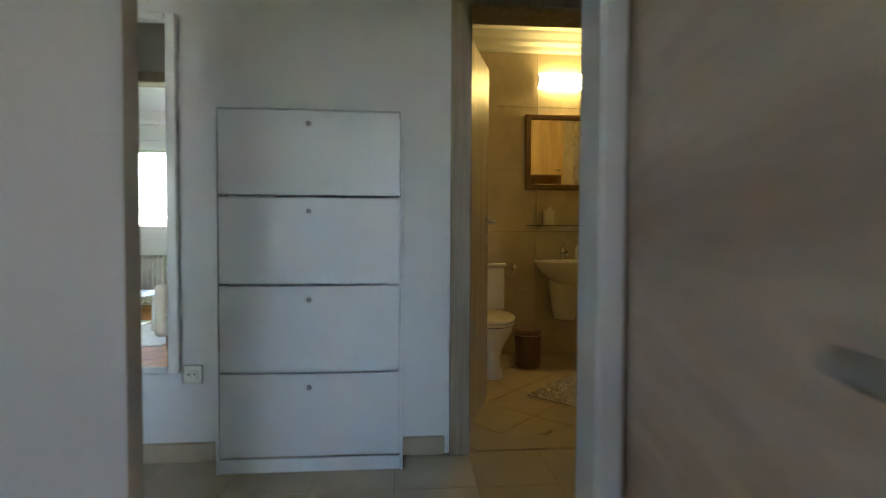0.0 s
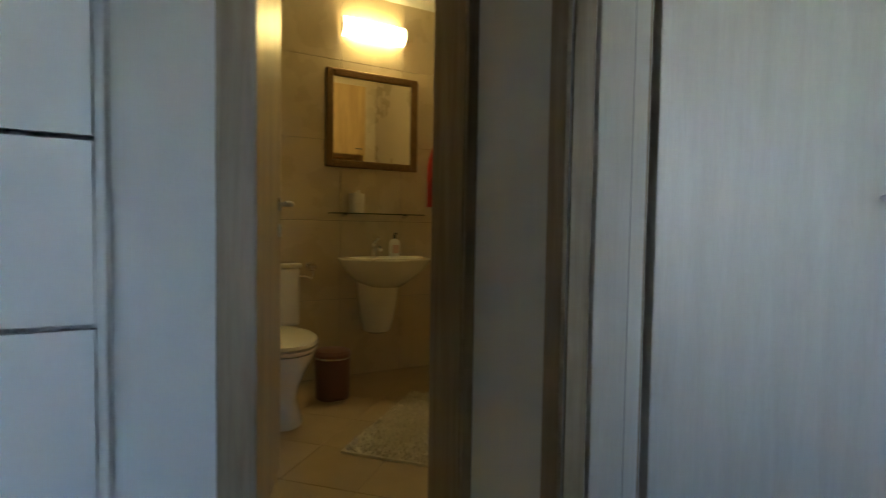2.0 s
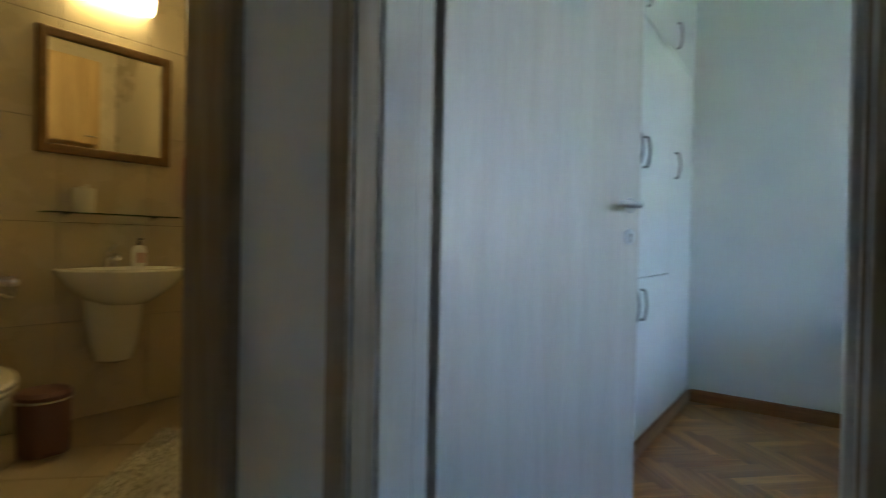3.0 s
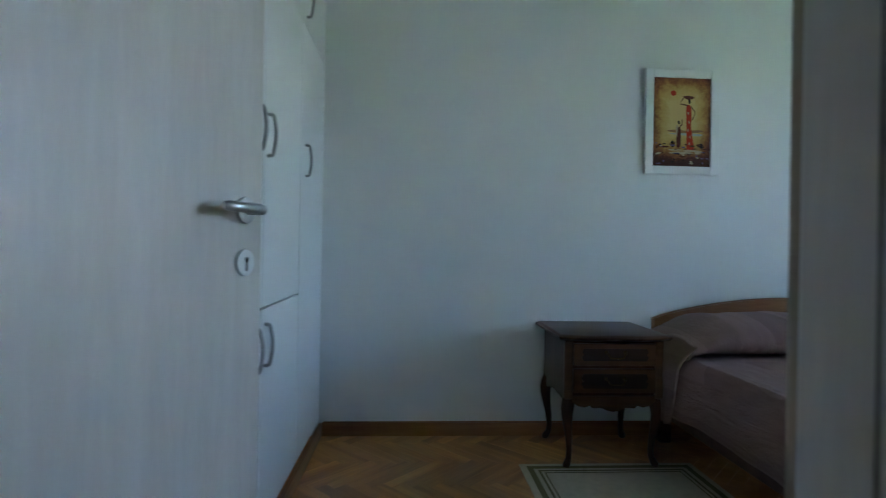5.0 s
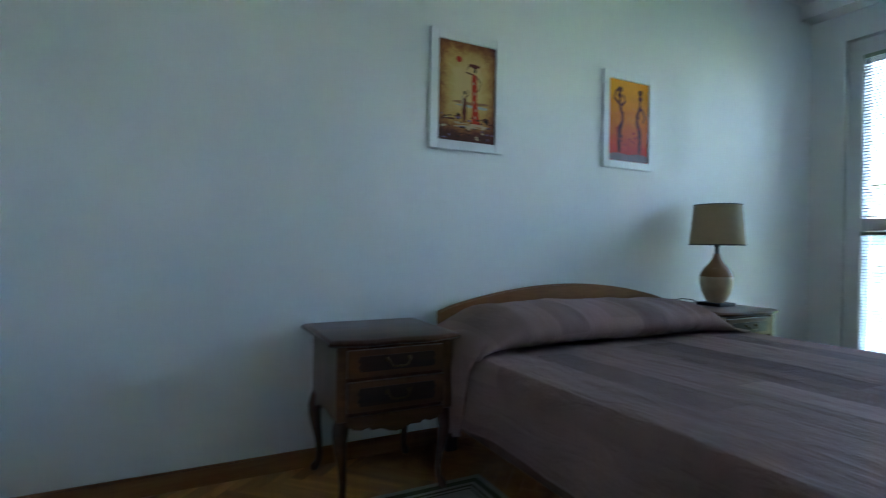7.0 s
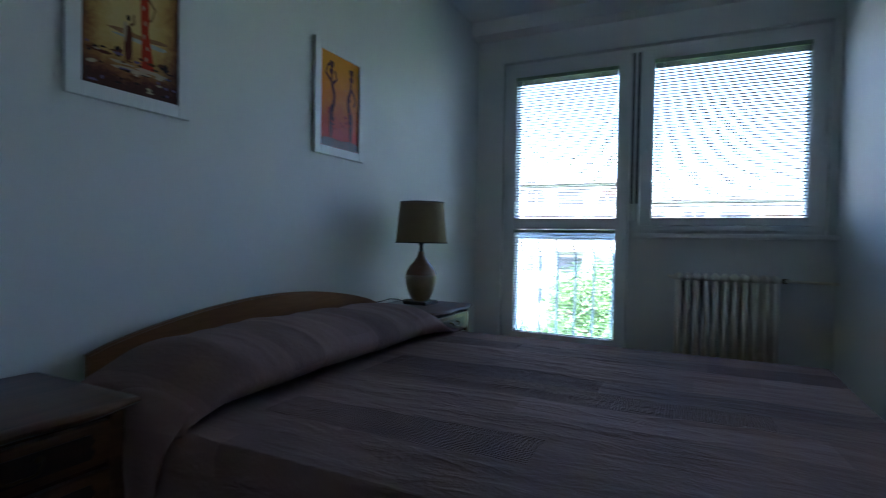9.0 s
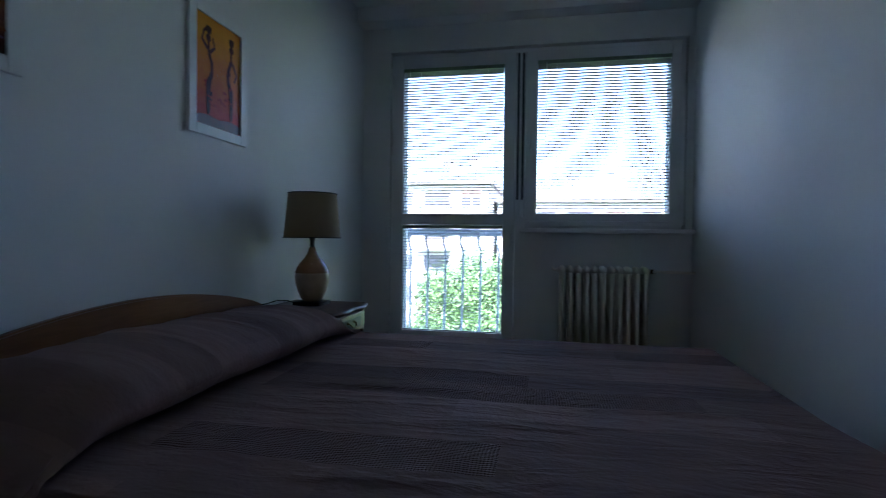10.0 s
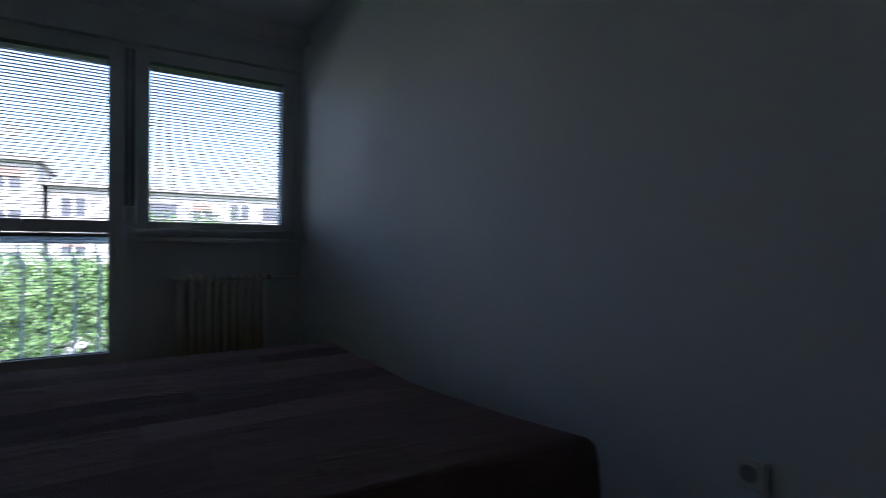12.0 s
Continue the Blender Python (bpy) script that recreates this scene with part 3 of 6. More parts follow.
def door_frame(name, axis, lo, hi, face_a, face_b, head, mat_, label, wide=0.075, proud=0.014, stop=None, one_side=False, casing=None):
    """Lining and architraves of a doorway that runs from lo to hi along the wall; face_a, face_b: the wall's two faces. stop: places of the rebate's edge."""
    root = thing(name, label, "door frame", kind="structure")

    def put(part_name, u0, u1, v0, v1, z0, z1, m=mat_, r=0.004):
        bm_ = soft_box(u0, u1, v0, v1, z0, z1, r, 2) if axis == "x" else soft_box(v0, v1, u0, u1, z0, z1, r, 2)
        return part(part_name, bm_, m, root)

    t = 0.022
    if not one_side:
        put("lining", lo - t, lo, face_a, face_b, 0, head)
    put("lining", hi, hi + t, face_a, face_b, 0, head)
    put("lining", lo if one_side else lo - t, hi + t, face_a, face_b, head, head + t)
    for f, s in ((face_a, -1), (face_b, 1)):
        v0, v1 = (f - proud, f) if s < 0 else (f, f + proud)
        if not one_side:
            put("architrave", lo - wide, lo - 0.004, v0, v1, 0, head + 0.004, casing or mat_)
        put("architrave", hi + 0.004, hi + wide, v0, v1, 0, head + 0.004, casing or mat_)
        put("architrave", lo if one_side else lo - wide, hi + wide, v0, v1, head + 0.004, head + wide, casing or mat_)
    if stop:
        s0, s1 = stop
        put("stop", lo, lo + 0.014, s0, s1, 0, head - 0.014)
        put("stop", hi - 0.014, hi, s0, s1, 0, head - 0.014)
        put("stop", lo, hi, s0, s1, head - 0.014, head)
        put("lining_edge", lo, lo + 0.004, face_a, s0 - 0.004, 0, head - 0.004, casing or mat_, 0.001)
        put("lining_edge", hi - 0.004, hi, face_a, s0 - 0.004, 0, head - 0.004, casing or mat_, 0.001)
        g0, g1 = (s1, s1 + 0.010)
        put("seal", lo, lo + 0.006, g0, g1, 0, head - 0.02, BLACK, 0.001)
        put("seal", hi - 0.006, hi, g0, g1, 0, head - 0.02, BLACK, 0.001)
    return root


door_frame("door_frame_bath", "x", 0.115, 0.705, 2.405, 2.600, 2.02, FRAMEW, "pale oak frame of the bathroom doorway", 0.095)
# bedroom casing in darker FRAMEW: the hall-side shade is put into its colour
door_frame("door_frame_bedroom", "y", 1.162, 1.972, 0.735, 0.990, 2.03, DOORW, "whitewashed oak frame of the bedroom doorway", 0.065, stop=(0.805, 0.921), casing=FRAMEW)
door_frame("door_frame_living", "x", -0.658, 0.128, 0.945, 1.042, 2.03, LILAC, "grey-white frame of the living room doorway", 0.043, 0.010, one_side=True)
door_frame("door_frame_living_room", "x", -2.31, -1.47, 1.025, 1.140, 2.03, FRAMEW, "brown wooden frame of the living room doorway", 0.07, 0.010)


# ---- window with balcony door ----
def sash(root, name, x0, x1, z0, z1, px0, px1, pz0, pz1, y, extra=()):
    """A white plastic frame with its pane; extra: rails inside it as (z0, z1)."""
    s = part(name, soft_box(x0, px0, y - 0.06, y, z0, z1, 0.006), PVC, root)
    part("stile", soft_box(px1, x1, y - 0.06, y, z0, z1, 0.006), PVC, s)
    for a, b in [(z0, pz0), (pz1, z1), *extra]:
        part("rail", soft_box(px0 - 0.001, px1 + 0.001, y - 0.058, y - 0.002, a, b, 0.005), PVC, s)
    pane = part("pane", boxes((px0, px1, y - 0.036, y - 0.030, pz0, pz1)), PANE, s)
    pane.visible_shadow = False
    bead = bmesh.new()
    for r in ((px0, px0 + 0.008, pz0, pz1), (px1 - 0.008, px1, pz0, pz1)):
        box(bead, r[0], r[1], y - 0.03, y - 0.012, r[2], r[3])
    part("bead", bead, PVC, s)
    return s


FY = WIN_Y - 0.035
win = thing("window_bedroom", "white plastic window with balcony door and lowered blinds", "window", kind="structure")
bm = boxes((0.997, 1.032, FY - 0.07, FY - 0.012, 1.135, 2.535), (3.251, 3.285, FY - 0.07, FY - 0.012, 0.043, 2.535), (1.032, 3.251, FY - 0.07, FY - 0.012, 2.505, 2.535),
           (2.186, 2.253, FY - 0.07, FY - 0.012, 0.043, 2.505), (1.032, 2.186, FY - 0.07, FY - 0.012, 1.135, 1.165), (2.253, 3.251, FY - 0.07, FY - 0.012, 0.043, 0.076),
           (0.96, 1.119, FY - 0.10, FY - 0.071, 1.07, 2.561), (3.166, 3.312, FY - 0.10, FY - 0.071, 0.029, 2.561), (2.125, 2.315, FY - 0.10, FY - 0.071, 0.029, 2.561),
           (1.119, 2.125, FY - 0.10, FY - 0.071, 1.07, 1.208), (1.119, 2.125, FY - 0.10, FY - 0.071, 2.444, 2.561), (2.315, 3.166, FY - 0.10, FY - 0.071, 2.436, 2.561), (2.315, 3.166, FY - 0.10, FY - 0.071, 0.029, 0.228))
part("window_frame", bm, PVC, win)
sash(win, "casement", 1.034, 2.177, 1.167, 2.503, 1.100, 2.096, 1.228, 2.426, FY)
sash(win, "balcony_door", 2.262, 3.249, 0.078, 2.503, 2.348, 3.185, 0.255, 2.412, FY, extra=[(1.132, 1.224)])
part("window_sill", soft_box(FOOT_X, 2.217, WIN_Y - 0.03, WIN_Y + 0.10, 1.072, 1.106, 0.008), PVC, win)
for x in (2.202, 2.240):
    st = part("strap", boxes((x - 0.009, x + 0.009, FY - 0.010, FY - 0.007, 1.33, 2.500)), STRAP, win, "dark grey roller shutter strap")
    part("strap_winder", soft_box(x - 0.017, x + 0.017, FY - 0.012, FY + 0.016, 1.195, 1.335, 0.006), PVC, win, "white strap winder box")
hd = part("handle_plate", soft_box(2.127, 2.152, FY, FY + 0.012, 1.70, 1.77, 0.004), PVC, win)
part("handle_grip", tube([(2.139, FY + 0.01, 1.735), (2.139, FY + 0.045, 1.735), (2.139, FY + 0.05, 1.75), (2.139, FY + 0.05, 1.86)], 0.008, 10), PVC, hd, smooth=True)
hd = part("handle_plate", soft_box(2.277, 2.302, FY, FY + 0.012, 1.02, 1.09, 0.004), PVC, win)
part("handle_grip", tube([(2.289, FY + 0.01, 1.055), (2.289, FY + 0.045, 1.055), (2.289, FY + 0.05, 1.04), (2.289, FY + 0.05, 0.93)], 0.008, 10), PVC, hd, smooth=True)
for z in (0.32, 1.30, 2.30):
    part("hinge", tube([(3.257, FY + 0.006, z), (3.257, FY + 0.006, z + 0.09)], 0.008, 10), PVC, win)
for z in (1.25, 2.42):
    part("hinge", tube([(1.028, FY + 0.006, z), (1.028, FY + 0.006, z + 0.09)], 0.008, 10), PVC, win)


def blind(name, x0, x1, z0, z1, pitch, y, stack, label, lean):
    """A venetian blind: headrail, slats, ladder cords, bottom rail."""
    root = thing(name, label, "blind", group="venetian blinds")
    part("headrail", soft_box(x0, x1, y - 0.012, y + 0.012, z1 - 0.030, z1, 0.003), HRAIL, root)
    bm_ = bmesh.new()
    n = 6
    top, low = [], []
    for k in range(n + 1):
        u = -1 + 2 * k / n
        top.append((u * 0.0125, 0.0022 * (1 - u * u)))
    vs = [[bm_.verts.new((x, v, w)) for v, w in top] for x in (x0 + 0.004, x1 - 0.004)]
    vl = [[bm_.verts.new((x, v, w - 0.0006)) for v, w in top] for x in (x0 + 0.004, x1 - 0.004)]
    for k in range(n):
        bm_.faces.new((vs[0][k], vs[0][k + 1], vs[1][k + 1], vs[1][k]))
        bm_.faces.new((vl[0][k + 1], vl[0][k], vl[1][k], vl[1][k + 1]))
    me = mesh_of("slat", bm_, SLATBACKLIT, True)
    zs = [z1 - 0.036 - i * 0.010 for i in range(stack)]
    z = zs[-1] - pitch
    while z > z0 + 0.022:
        zs.append(z)
        z -= pitch
    for z in zs:
        s = new("slat", me)
        s.parent = root
        s.matrix_basis = pose(0, y, z, lean + random.uniform(-0.4, 0.4), random.uniform(-0.03, 0.03), 0)
    part("bottom_rail", soft_box(x0 + 0.003, x1 - 0.003, y - 0.010, y + 0.010, z0 + 0.004, z0 + 0.014, 0.002), SLATBACKLIT, root)
    w = x1 - x0
    for u in (0.15, 0.5, 0.85) if w > 0.95 else (0.16, 0.82):
        part("ladder_cord", boxes((x0 + u * w - 0.0007, x0 + u * w + 0.0007, y + 0.0095, y + 0.0108, z0 + 0.01, z1 - 0.02)), PVC, root)
    part("wand", tube([(x0 + 0.93 * w, y + 0.016, z1 - 0.02), (x0 + 0.93 * w, y + 0.018, z1 - 0.75)], 0.0025, 6), PVC, root)
    return root


blind("venetian_blind", 1.104, 2.092, 1.229, 2.425, 0.0228, FY + 0.004, 4, "white venetian blind lowered over the casement, slats open", 9)
blind("venetian_blind", 2.352, 3.181, 1.227, 2.411, 0.0228, FY + 0.004, 4, "white venetian blind on the balcony door's upper pane", 9)
blind("venetian_blind", 2.352, 3.181, 0.256, 1.130, 0.0228, FY + 0.004, 2, "white venetian blind on the balcony door's lower pane", 8)

# living room windows; the wide one and the front room's are unseen, added for daylight
for x0, x1, z0, n in ((-4.49, -3.25, 1.1, "window_living"), (-3.10, -1.40, 0.1, "window_living_wide"), (-0.75, 0.25, 1.04, "window_front_room")):
    w2 = thing(n, "white plastic living room window", "window", kind="structure")
    part("window_frame", boxes((x0, x0 + 0.05, WIN_Y - 0.09, WIN_Y - 0.03, z0, 2.5), (x1 - 0.05, x1, WIN_Y - 0.09, WIN_Y - 0.03, z0, 2.5), (x0 + 0.05, x1 - 0.05, WIN_Y - 0.09, WIN_Y - 0.03, 2.43, 2.5), (x0 + 0.05, x1 - 0.05, WIN_Y - 0.09, WIN_Y - 0.03, z0, z0 + 0.07)), PVC, w2)
    sash(w2, "casement", x0 + 0.05, x1 - 0.05, z0 + 0.07, 2.43, x0 + 0.12, x1 - 0.12, z0 + 0.14, 2.36, WIN_Y - 0.035)
    if z0 > 1.05:
        part("window_sill", soft_box(x0 - 0.05, x1 + 0.05, WIN_Y - 0.03, WIN_Y + 0.08, 1.06, 1.098, 0.006), PVC, w2)
        blind("venetian_blind", x0 + 0.125, x1 - 0.125, 1.24, 2.355, 0.0228, WIN_Y - 0.03, 3, "white venetian blind lowered over a living room window", 10)


# ---- hall ----
cab = thing("shoe_cabinet", "tall white four-flap shoe cabinet with small round knobs", "shoe cabinet")
X0, X1, CY = -0.962, -0.190, 2.275
part("side_panel", soft_box(X0, X0 + 0.014, CY - 0.006, 2.405, 0, 1.522, 0.002), CABW, cab)
part("side_panel", soft_box(X1 - 0.014, X1, CY - 0.006, 2.405, 0, 1.522, 0.002), CABW, cab)
part("top_panel", soft_box(X0 + 0.014, X1 - 0.014, CY - 0.004, 2.405, 1.5135, 1.524, 0.002), CABW, cab)
part("back_panel", boxes((X0 + 0.014, X1 - 0.014, 2.398, 2.404, 0.02, 1.508)), CABW, cab)
part("plinth", soft_box(X0 + 0.014, X1 - 0.014, CY + 0.004, CY + 0.02, 0.0, 0.058, 0.002), CABW, cab)
SEAMS = [0.066, 0.424, 0.790, 1.156, 1.513]
for z0, z1 in zip(SEAMS, SEAMS[1:]):
    flap = part("flap", soft_box(X0 + 0.0185, X1 - 0.0185, CY - 0.006, CY + 0.011, z0 + 0.0052, z1 - 0.0052, 0.0015), CABW, cab)
    k = Matrix.Translation(((X0 + X1) / 2 - 0.003, CY - 0.005, z1 - 0.060)) @ pose(0, 0, 0, 90)
    part("knob", moved(lathe([(0.0045, 0), (0.0045, 0.009), (0.009, 0.013), (0.0105, 0.018), (0.0095, 0.022), (0.004, 0.0235)], 20), k), DSTEEL, flap, "small grey metal knob", smooth=True)

mir = thing("wall_mirror", "tall wall mirror in a white wooden frame", "mirror")
MX0, MX1, MZ0, MZ1 = -1.78, -1.158, 0.395, 1.935
for n, r in (("frame_side", (MX1 - 0.042, MX1, MZ0, MZ1)), ("frame_side", (MX0, MX0 + 0.042, MZ0, MZ1)), ("frame_rail", (MX0 + 0.042, MX1 - 0.042, MZ0, MZ0 + 0.032)), ("frame_rail", (MX0 + 0.042, MX1 - 0.042, MZ1 - 0.032, MZ1))):
    part(n, soft_box(r[0], r[1], 2.388, 2.4195, r[2], r[3], 0.008, 3), FRAMEP, mir)
MW, MH = (MX1 - MX0) / 2 - 0.038, (MZ1 - MZ0) / 2 - 0.028
part("mirror_glass", moved(boxes((-MW, MW, -0.002, 0.002, -MH, MH)), pose((MX0 + MX1) / 2, 2.4045, (MZ0 + MZ1) / 2, -0.75)), MIRROR, mir)


def socket(name, at, m, double, label):
    root = thing(name, label, "socket", at=at @ m)
    part("plate", soft_box(-0.041, 0.041, -0.014, 0.0, -0.041, 0.041, 0.006, 3), FROST, root)
    part("insert", soft_box(-0.026, 0.026, -0.016, -0.009, -0.026, 0.026, 0.004), FROST, root)
    if double:
        for x in (-0.012, 0.012):
            part("rocker", soft_box(x - 0.009, x + 0.009, -0.020, -0.015, -0.016, 0.016, 0.003), FROST, root)
            part("screw", moved(lathe([(0.0001, 0), (0.004, 0), (0.004, 0.001), (0.0001, 0.001)], 10), pose(x, -0.021, 0.004, 90)), BLACK, root)
    else:
        # the recess's shade is put into the cup's grey colour
        bm_ = moved(lathe([(0.0225, 0), (0.0215, 0.001), (0.021, -0.010), (0.0001, -0.010)], 24), pose(0, -0.0165, 0, 90))
        part("cup", bm_, CUPSHADE, root, "recessed cup, its shade coloured grey", smooth=True)
        for x in (-0.0095, 0.0095):
            part("contact", moved(lathe([(0.0001, 0), (0.0028, 0), (0.0028, 0.001), (0.0001, 0.001)], 10), pose(x, -0.010, 0, 90)), BLACK, root)
    return root


socket("light_switch_socket", pose(-1.105, 2.419, 0.385), pose(0, 0, 0), True, "white double connection plate low on the hall wall")
socket("wall_socket", pose(FOOT_X + 0.001, 0.577, 0.552), pose(0, 0, 0, 0, 0, 90), False, "white round earthed socket low on the wall")

# ---- bedroom: wardrobe units ----
WY = 1.880


def pull(parent, x, z0, z1):
    """A bowed steel pull handle."""
    pts = [(x, WY - 0.001, z0), (x, WY - 0.018, z0 + 0.003)]
    n = 8
    for k in range(n + 1):
        u = k / n
        pts.append((x, WY - 0.021 - 0.008 * math.sin(math.pi * u), z0 + 0.010 + (z1 - z0 - 0.020) * u))
    pts += [(x, WY - 0.018, z1 - 0.003), (x, WY - 0.001, z1)]
    part("pull", tube(pts, 0.0062, 10), DSTEEL, parent, "bowed brushed steel pull", smooth=True)


def wardrobe(x0, x1, doors, label):
    """doors: rows of lower edge, upper edge, and the place of the pull or None."""
    root = thing("wardrobe", label, "wardrobe", group="built-in wardrobe units")
    part("carcass", boxes((x0 + 0.002, x1 - 0.002, WY + 0.050, 2.498, 0.0, CEIL_Z - 0.006)), LACQ, root)
    for z0, z1, hx, hz in doors:
        d = part("door", soft_box(x0 + 0.0022, x1 - 0.0022, WY, WY + 0.022, z0 + 0.0034, z1 - 0.0034, 0.0018), LACQ, root)
        if hx:
            pull(d, hx, hz, hz + 0.140)
    return root


wardrobe(1.86, 2.418, [(0.079, 0.817, 2.336, 0.622), (0.817, 2.01, 2.336, 1.324), (2.01, CEIL_Z - 0.02, 2.336, 2.06)], "white lacquered wardrobe unit with steel bow pulls")
wardrobe(2.418, 2.958, [(0.079, 0.817, 2.450, 0.622), (0.817, 2.01, 2.450, 1.324), (2.01, CEIL_Z - 0.02, 2.450, 2.06)], "white lacquered wardrobe unit with steel bow pulls")
wardrobe(2.958, HEAD_X - 0.004, [(0.079, 2.01, 3.053, 1.341), (2.01, CEIL_Z - 0.02, 3.035, 2.050)], "white lacquered corner wardrobe unit with one tall door")


# ---- pictures ----
def picture(name, y0, y1, z0, z1, label, paint_in):
    """y0 > y1: a framed print on the headboard wall."""
    root = thing(name, label, "picture", group="framed prints")
    X, w = HEAD_X, 0.047
    for n_, r in (("frame_side", (y0 - w, y0, z0, z1)), ("frame_side", (y1, y1 + w, z0, z1)), ("frame_rail", (y1 + w, y0 - w, z0, z0 + w)), ("frame_rail", (y1 + w, y0 - w, z1 - w, z1))):
        part(n_, soft_box(X - 0.017, X, *r, 0.004, 2), FRAMEP, root)
    paint_in(root, X - 0.008, y0 - w, y1 + w, z0 + w, z1 - w)
    return root


def flat(parent, name, x, pts, material, lift):
    """A patch of printed colour, laid on the sheet; pts in sheet coordinates (from the left, from the foot)."""
    bm_ = prism([(a, b) for a, b in pts], "x", x - 0.0006 * lift - 0.0006, x - 0.0006 * lift)
    return part(name, bm_, material, parent)


def blob(cy, cz, ry, rz, n=18, rough=0.0):
    return [(cy + ry * (1 + rough * random.uniform(-1, 1)) * math.cos(2 * math.pi * k / n), cz + rz * (1 + rough * random.uniform(-1, 1)) * math.sin(2 * math.pi * k / n)) for k in range(n)]


def curve(pts, n=5):
    """A smooth outline through a closed ring of points."""
    out, k = [], len(pts)
    for i in range(k):
        p0, p1, p2, p3 = (pts[(i + d) % k] for d in (-1, 0, 1, 2))
        for q in range(n):
            t = q / n
            out.append(tuple(0.5 * (2 * b + (c - a) * t + (2 * a - 5 * b + 4 * c - d) * t * t + (3 * b - a - 3 * c + d) * t ** 3) for a, b, c, d in zip(p0, p1, p2, p3)))
    return out


def limb(pts, wide):
    """A thin painted stroke through points, tapering a little."""
    left, right = [], []
    for i, (u, v) in enumerate(pts):
        a, b = pts[max(i - 1, 0)], pts[min(i + 1, len(pts) - 1)]
        du, dv = b[0] - a[0], b[1] - a[1]
        l = math.hypot(du, dv) or 1
        w = wide * (1 - 0.35 * i / len(pts))
        left.append((u - dv / l * w, v + du / l * w))
        right.append((u + dv / l * w, v - du / l * w))
    return left + right[::-1]


def print_one(root, x, ya, yb, za, zb):
    W, H = ya - yb, zb - za
    P = lambda u, v: (ya - u * W, za + v * H)
    C = lambda pts, n=4: [P(*q) for q in curve(pts, n)]
    L = lambda pts, w: [P(*q) for q in limb(pts, w)]
    E = lambda u, v, a, b, rough=0.0, n=18: blob(ya - u * W, za + v * H, a * W, b * H, n, rough)
    part("sheet", boxes((x, x + 0.004, yb, ya, za, zb)), aged_print("print_aged_ochre", (ya + yb) / 2, za + 0.56 * H, 0.56 * W, 0.50 * H), root)
    flat(root, "printed_sun", x, E(0.345, 0.825, 0.048, 0.030, 0.08), PICRED, 1)
    flat(root, "printed_hill", x, C(((0.24, 0.395), (0.40, 0.415), (0.58, 0.405), (0.80, 0.415), (0.86, 0.395), (0.55, 0.375))), PICHALO, 1)
    flat(root, "printed_water", x, C(((0.28, 0.368), (0.50, 0.378), (0.84, 0.370), (0.80, 0.345), (0.52, 0.352))), PICWATER, 1)
    flat(root, "printed_robe", x, C(((0.575, 0.68), (0.63, 0.695), (0.655, 0.66), (0.665, 0.54), (0.66, 0.44), (0.70, 0.28), (0.715, 0.19), (0.63, 0.185), (0.585, 0.20), (0.585, 0.36), (0.575, 0.52))), PICRED, 2)
    flat(root, "printed_head", x, E(0.625, 0.735, 0.022, 0.026), PICBLK, 3)
    flat(root, "printed_bowl", x, C(((0.51, 0.79), (0.56, 0.765), (0.62, 0.755), (0.68, 0.765), (0.71, 0.785), (0.62, 0.80))), PICMAR, 3)
    flat(root, "printed_arm", x, L([(0.60, 0.69), (0.46, 0.705), (0.50, 0.755), (0.54, 0.785)], 0.008), PICDARK, 3)
    flat(root, "printed_arm", x, L([(0.645, 0.68), (0.73, 0.62), (0.69, 0.54), (0.66, 0.52)], 0.008), PICDARK, 3)
    for u, v in ((0.60, 0.60), (0.62, 0.50), (0.61, 0.41), (0.64, 0.33), (0.63, 0.26)):
        flat(root, "printed_fold", x, E(u, v, 0.012, 0.016, 0.4, 8), PICCRM, 4)
    flat(root, "printed_robe", x, C(((0.415, 0.43), (0.47, 0.44), (0.485, 0.36), (0.475, 0.23), (0.42, 0.225), (0.405, 0.33))), PICMAR, 2)
    flat(root, "printed_shawl", x, C(((0.40, 0.455), (0.43, 0.46), (0.425, 0.39), (0.41, 0.33), (0.395, 0.38))), PICCRM, 3)
    flat(root, "printed_head", x, E(0.445, 0.495, 0.020, 0.020), PICBLK, 3)
    flat(root, "printed_arm", x, L([(0.46, 0.45), (0.50, 0.47), (0.50, 0.53)], 0.009), PICMAR, 4)
    rp = random.Random(77)
    for u, v, a, b in ((0.50, 0.150, 0.20, 0.016), (0.66, 0.175, 0.15, 0.013), (0.36, 0.185, 0.10, 0.010), (0.80, 0.165, 0.08, 0.012)):
        flat(root, "printed_slab", x, E(u, v, a, b, 0.25, 14), PICCRM, 4)
    flat(root, "printed_jar", x, C(((0.31, 0.27), (0.34, 0.285), (0.37, 0.27), (0.375, 0.235), (0.34, 0.215), (0.305, 0.235))), PICBLK, 4)
    flat(root, "printed_jar", x, C(((0.82, 0.25), (0.84, 0.265), (0.87, 0.25), (0.87, 0.215), (0.83, 0.205))), PICBLK, 4)
    for k in range(58):
        u, v = rp.uniform(0.04, 0.96), rp.uniform(0.02, 0.26)
        flat(root, "printed_stone", x, E(u, v, rp.uniform(0.012, 0.06), rp.uniform(0.004, 0.012), 0.4, 9), rp.choice((PICCRM, PICMAR, PICBLK, PICBLK, PICDARK, PICVIO)), 5 + k % 4)
    for k in range(16):
        v = 0.42 + 0.016 * k
        flat(root, "printed_mark", x, E(0.022, v, 0.016, 0.004, 0.3, 7), PICBLK, 2)
        flat(root, "printed_mark", x, E(0.975, v, 0.016, 0.004, 0.3, 7), PICBLK, 2)


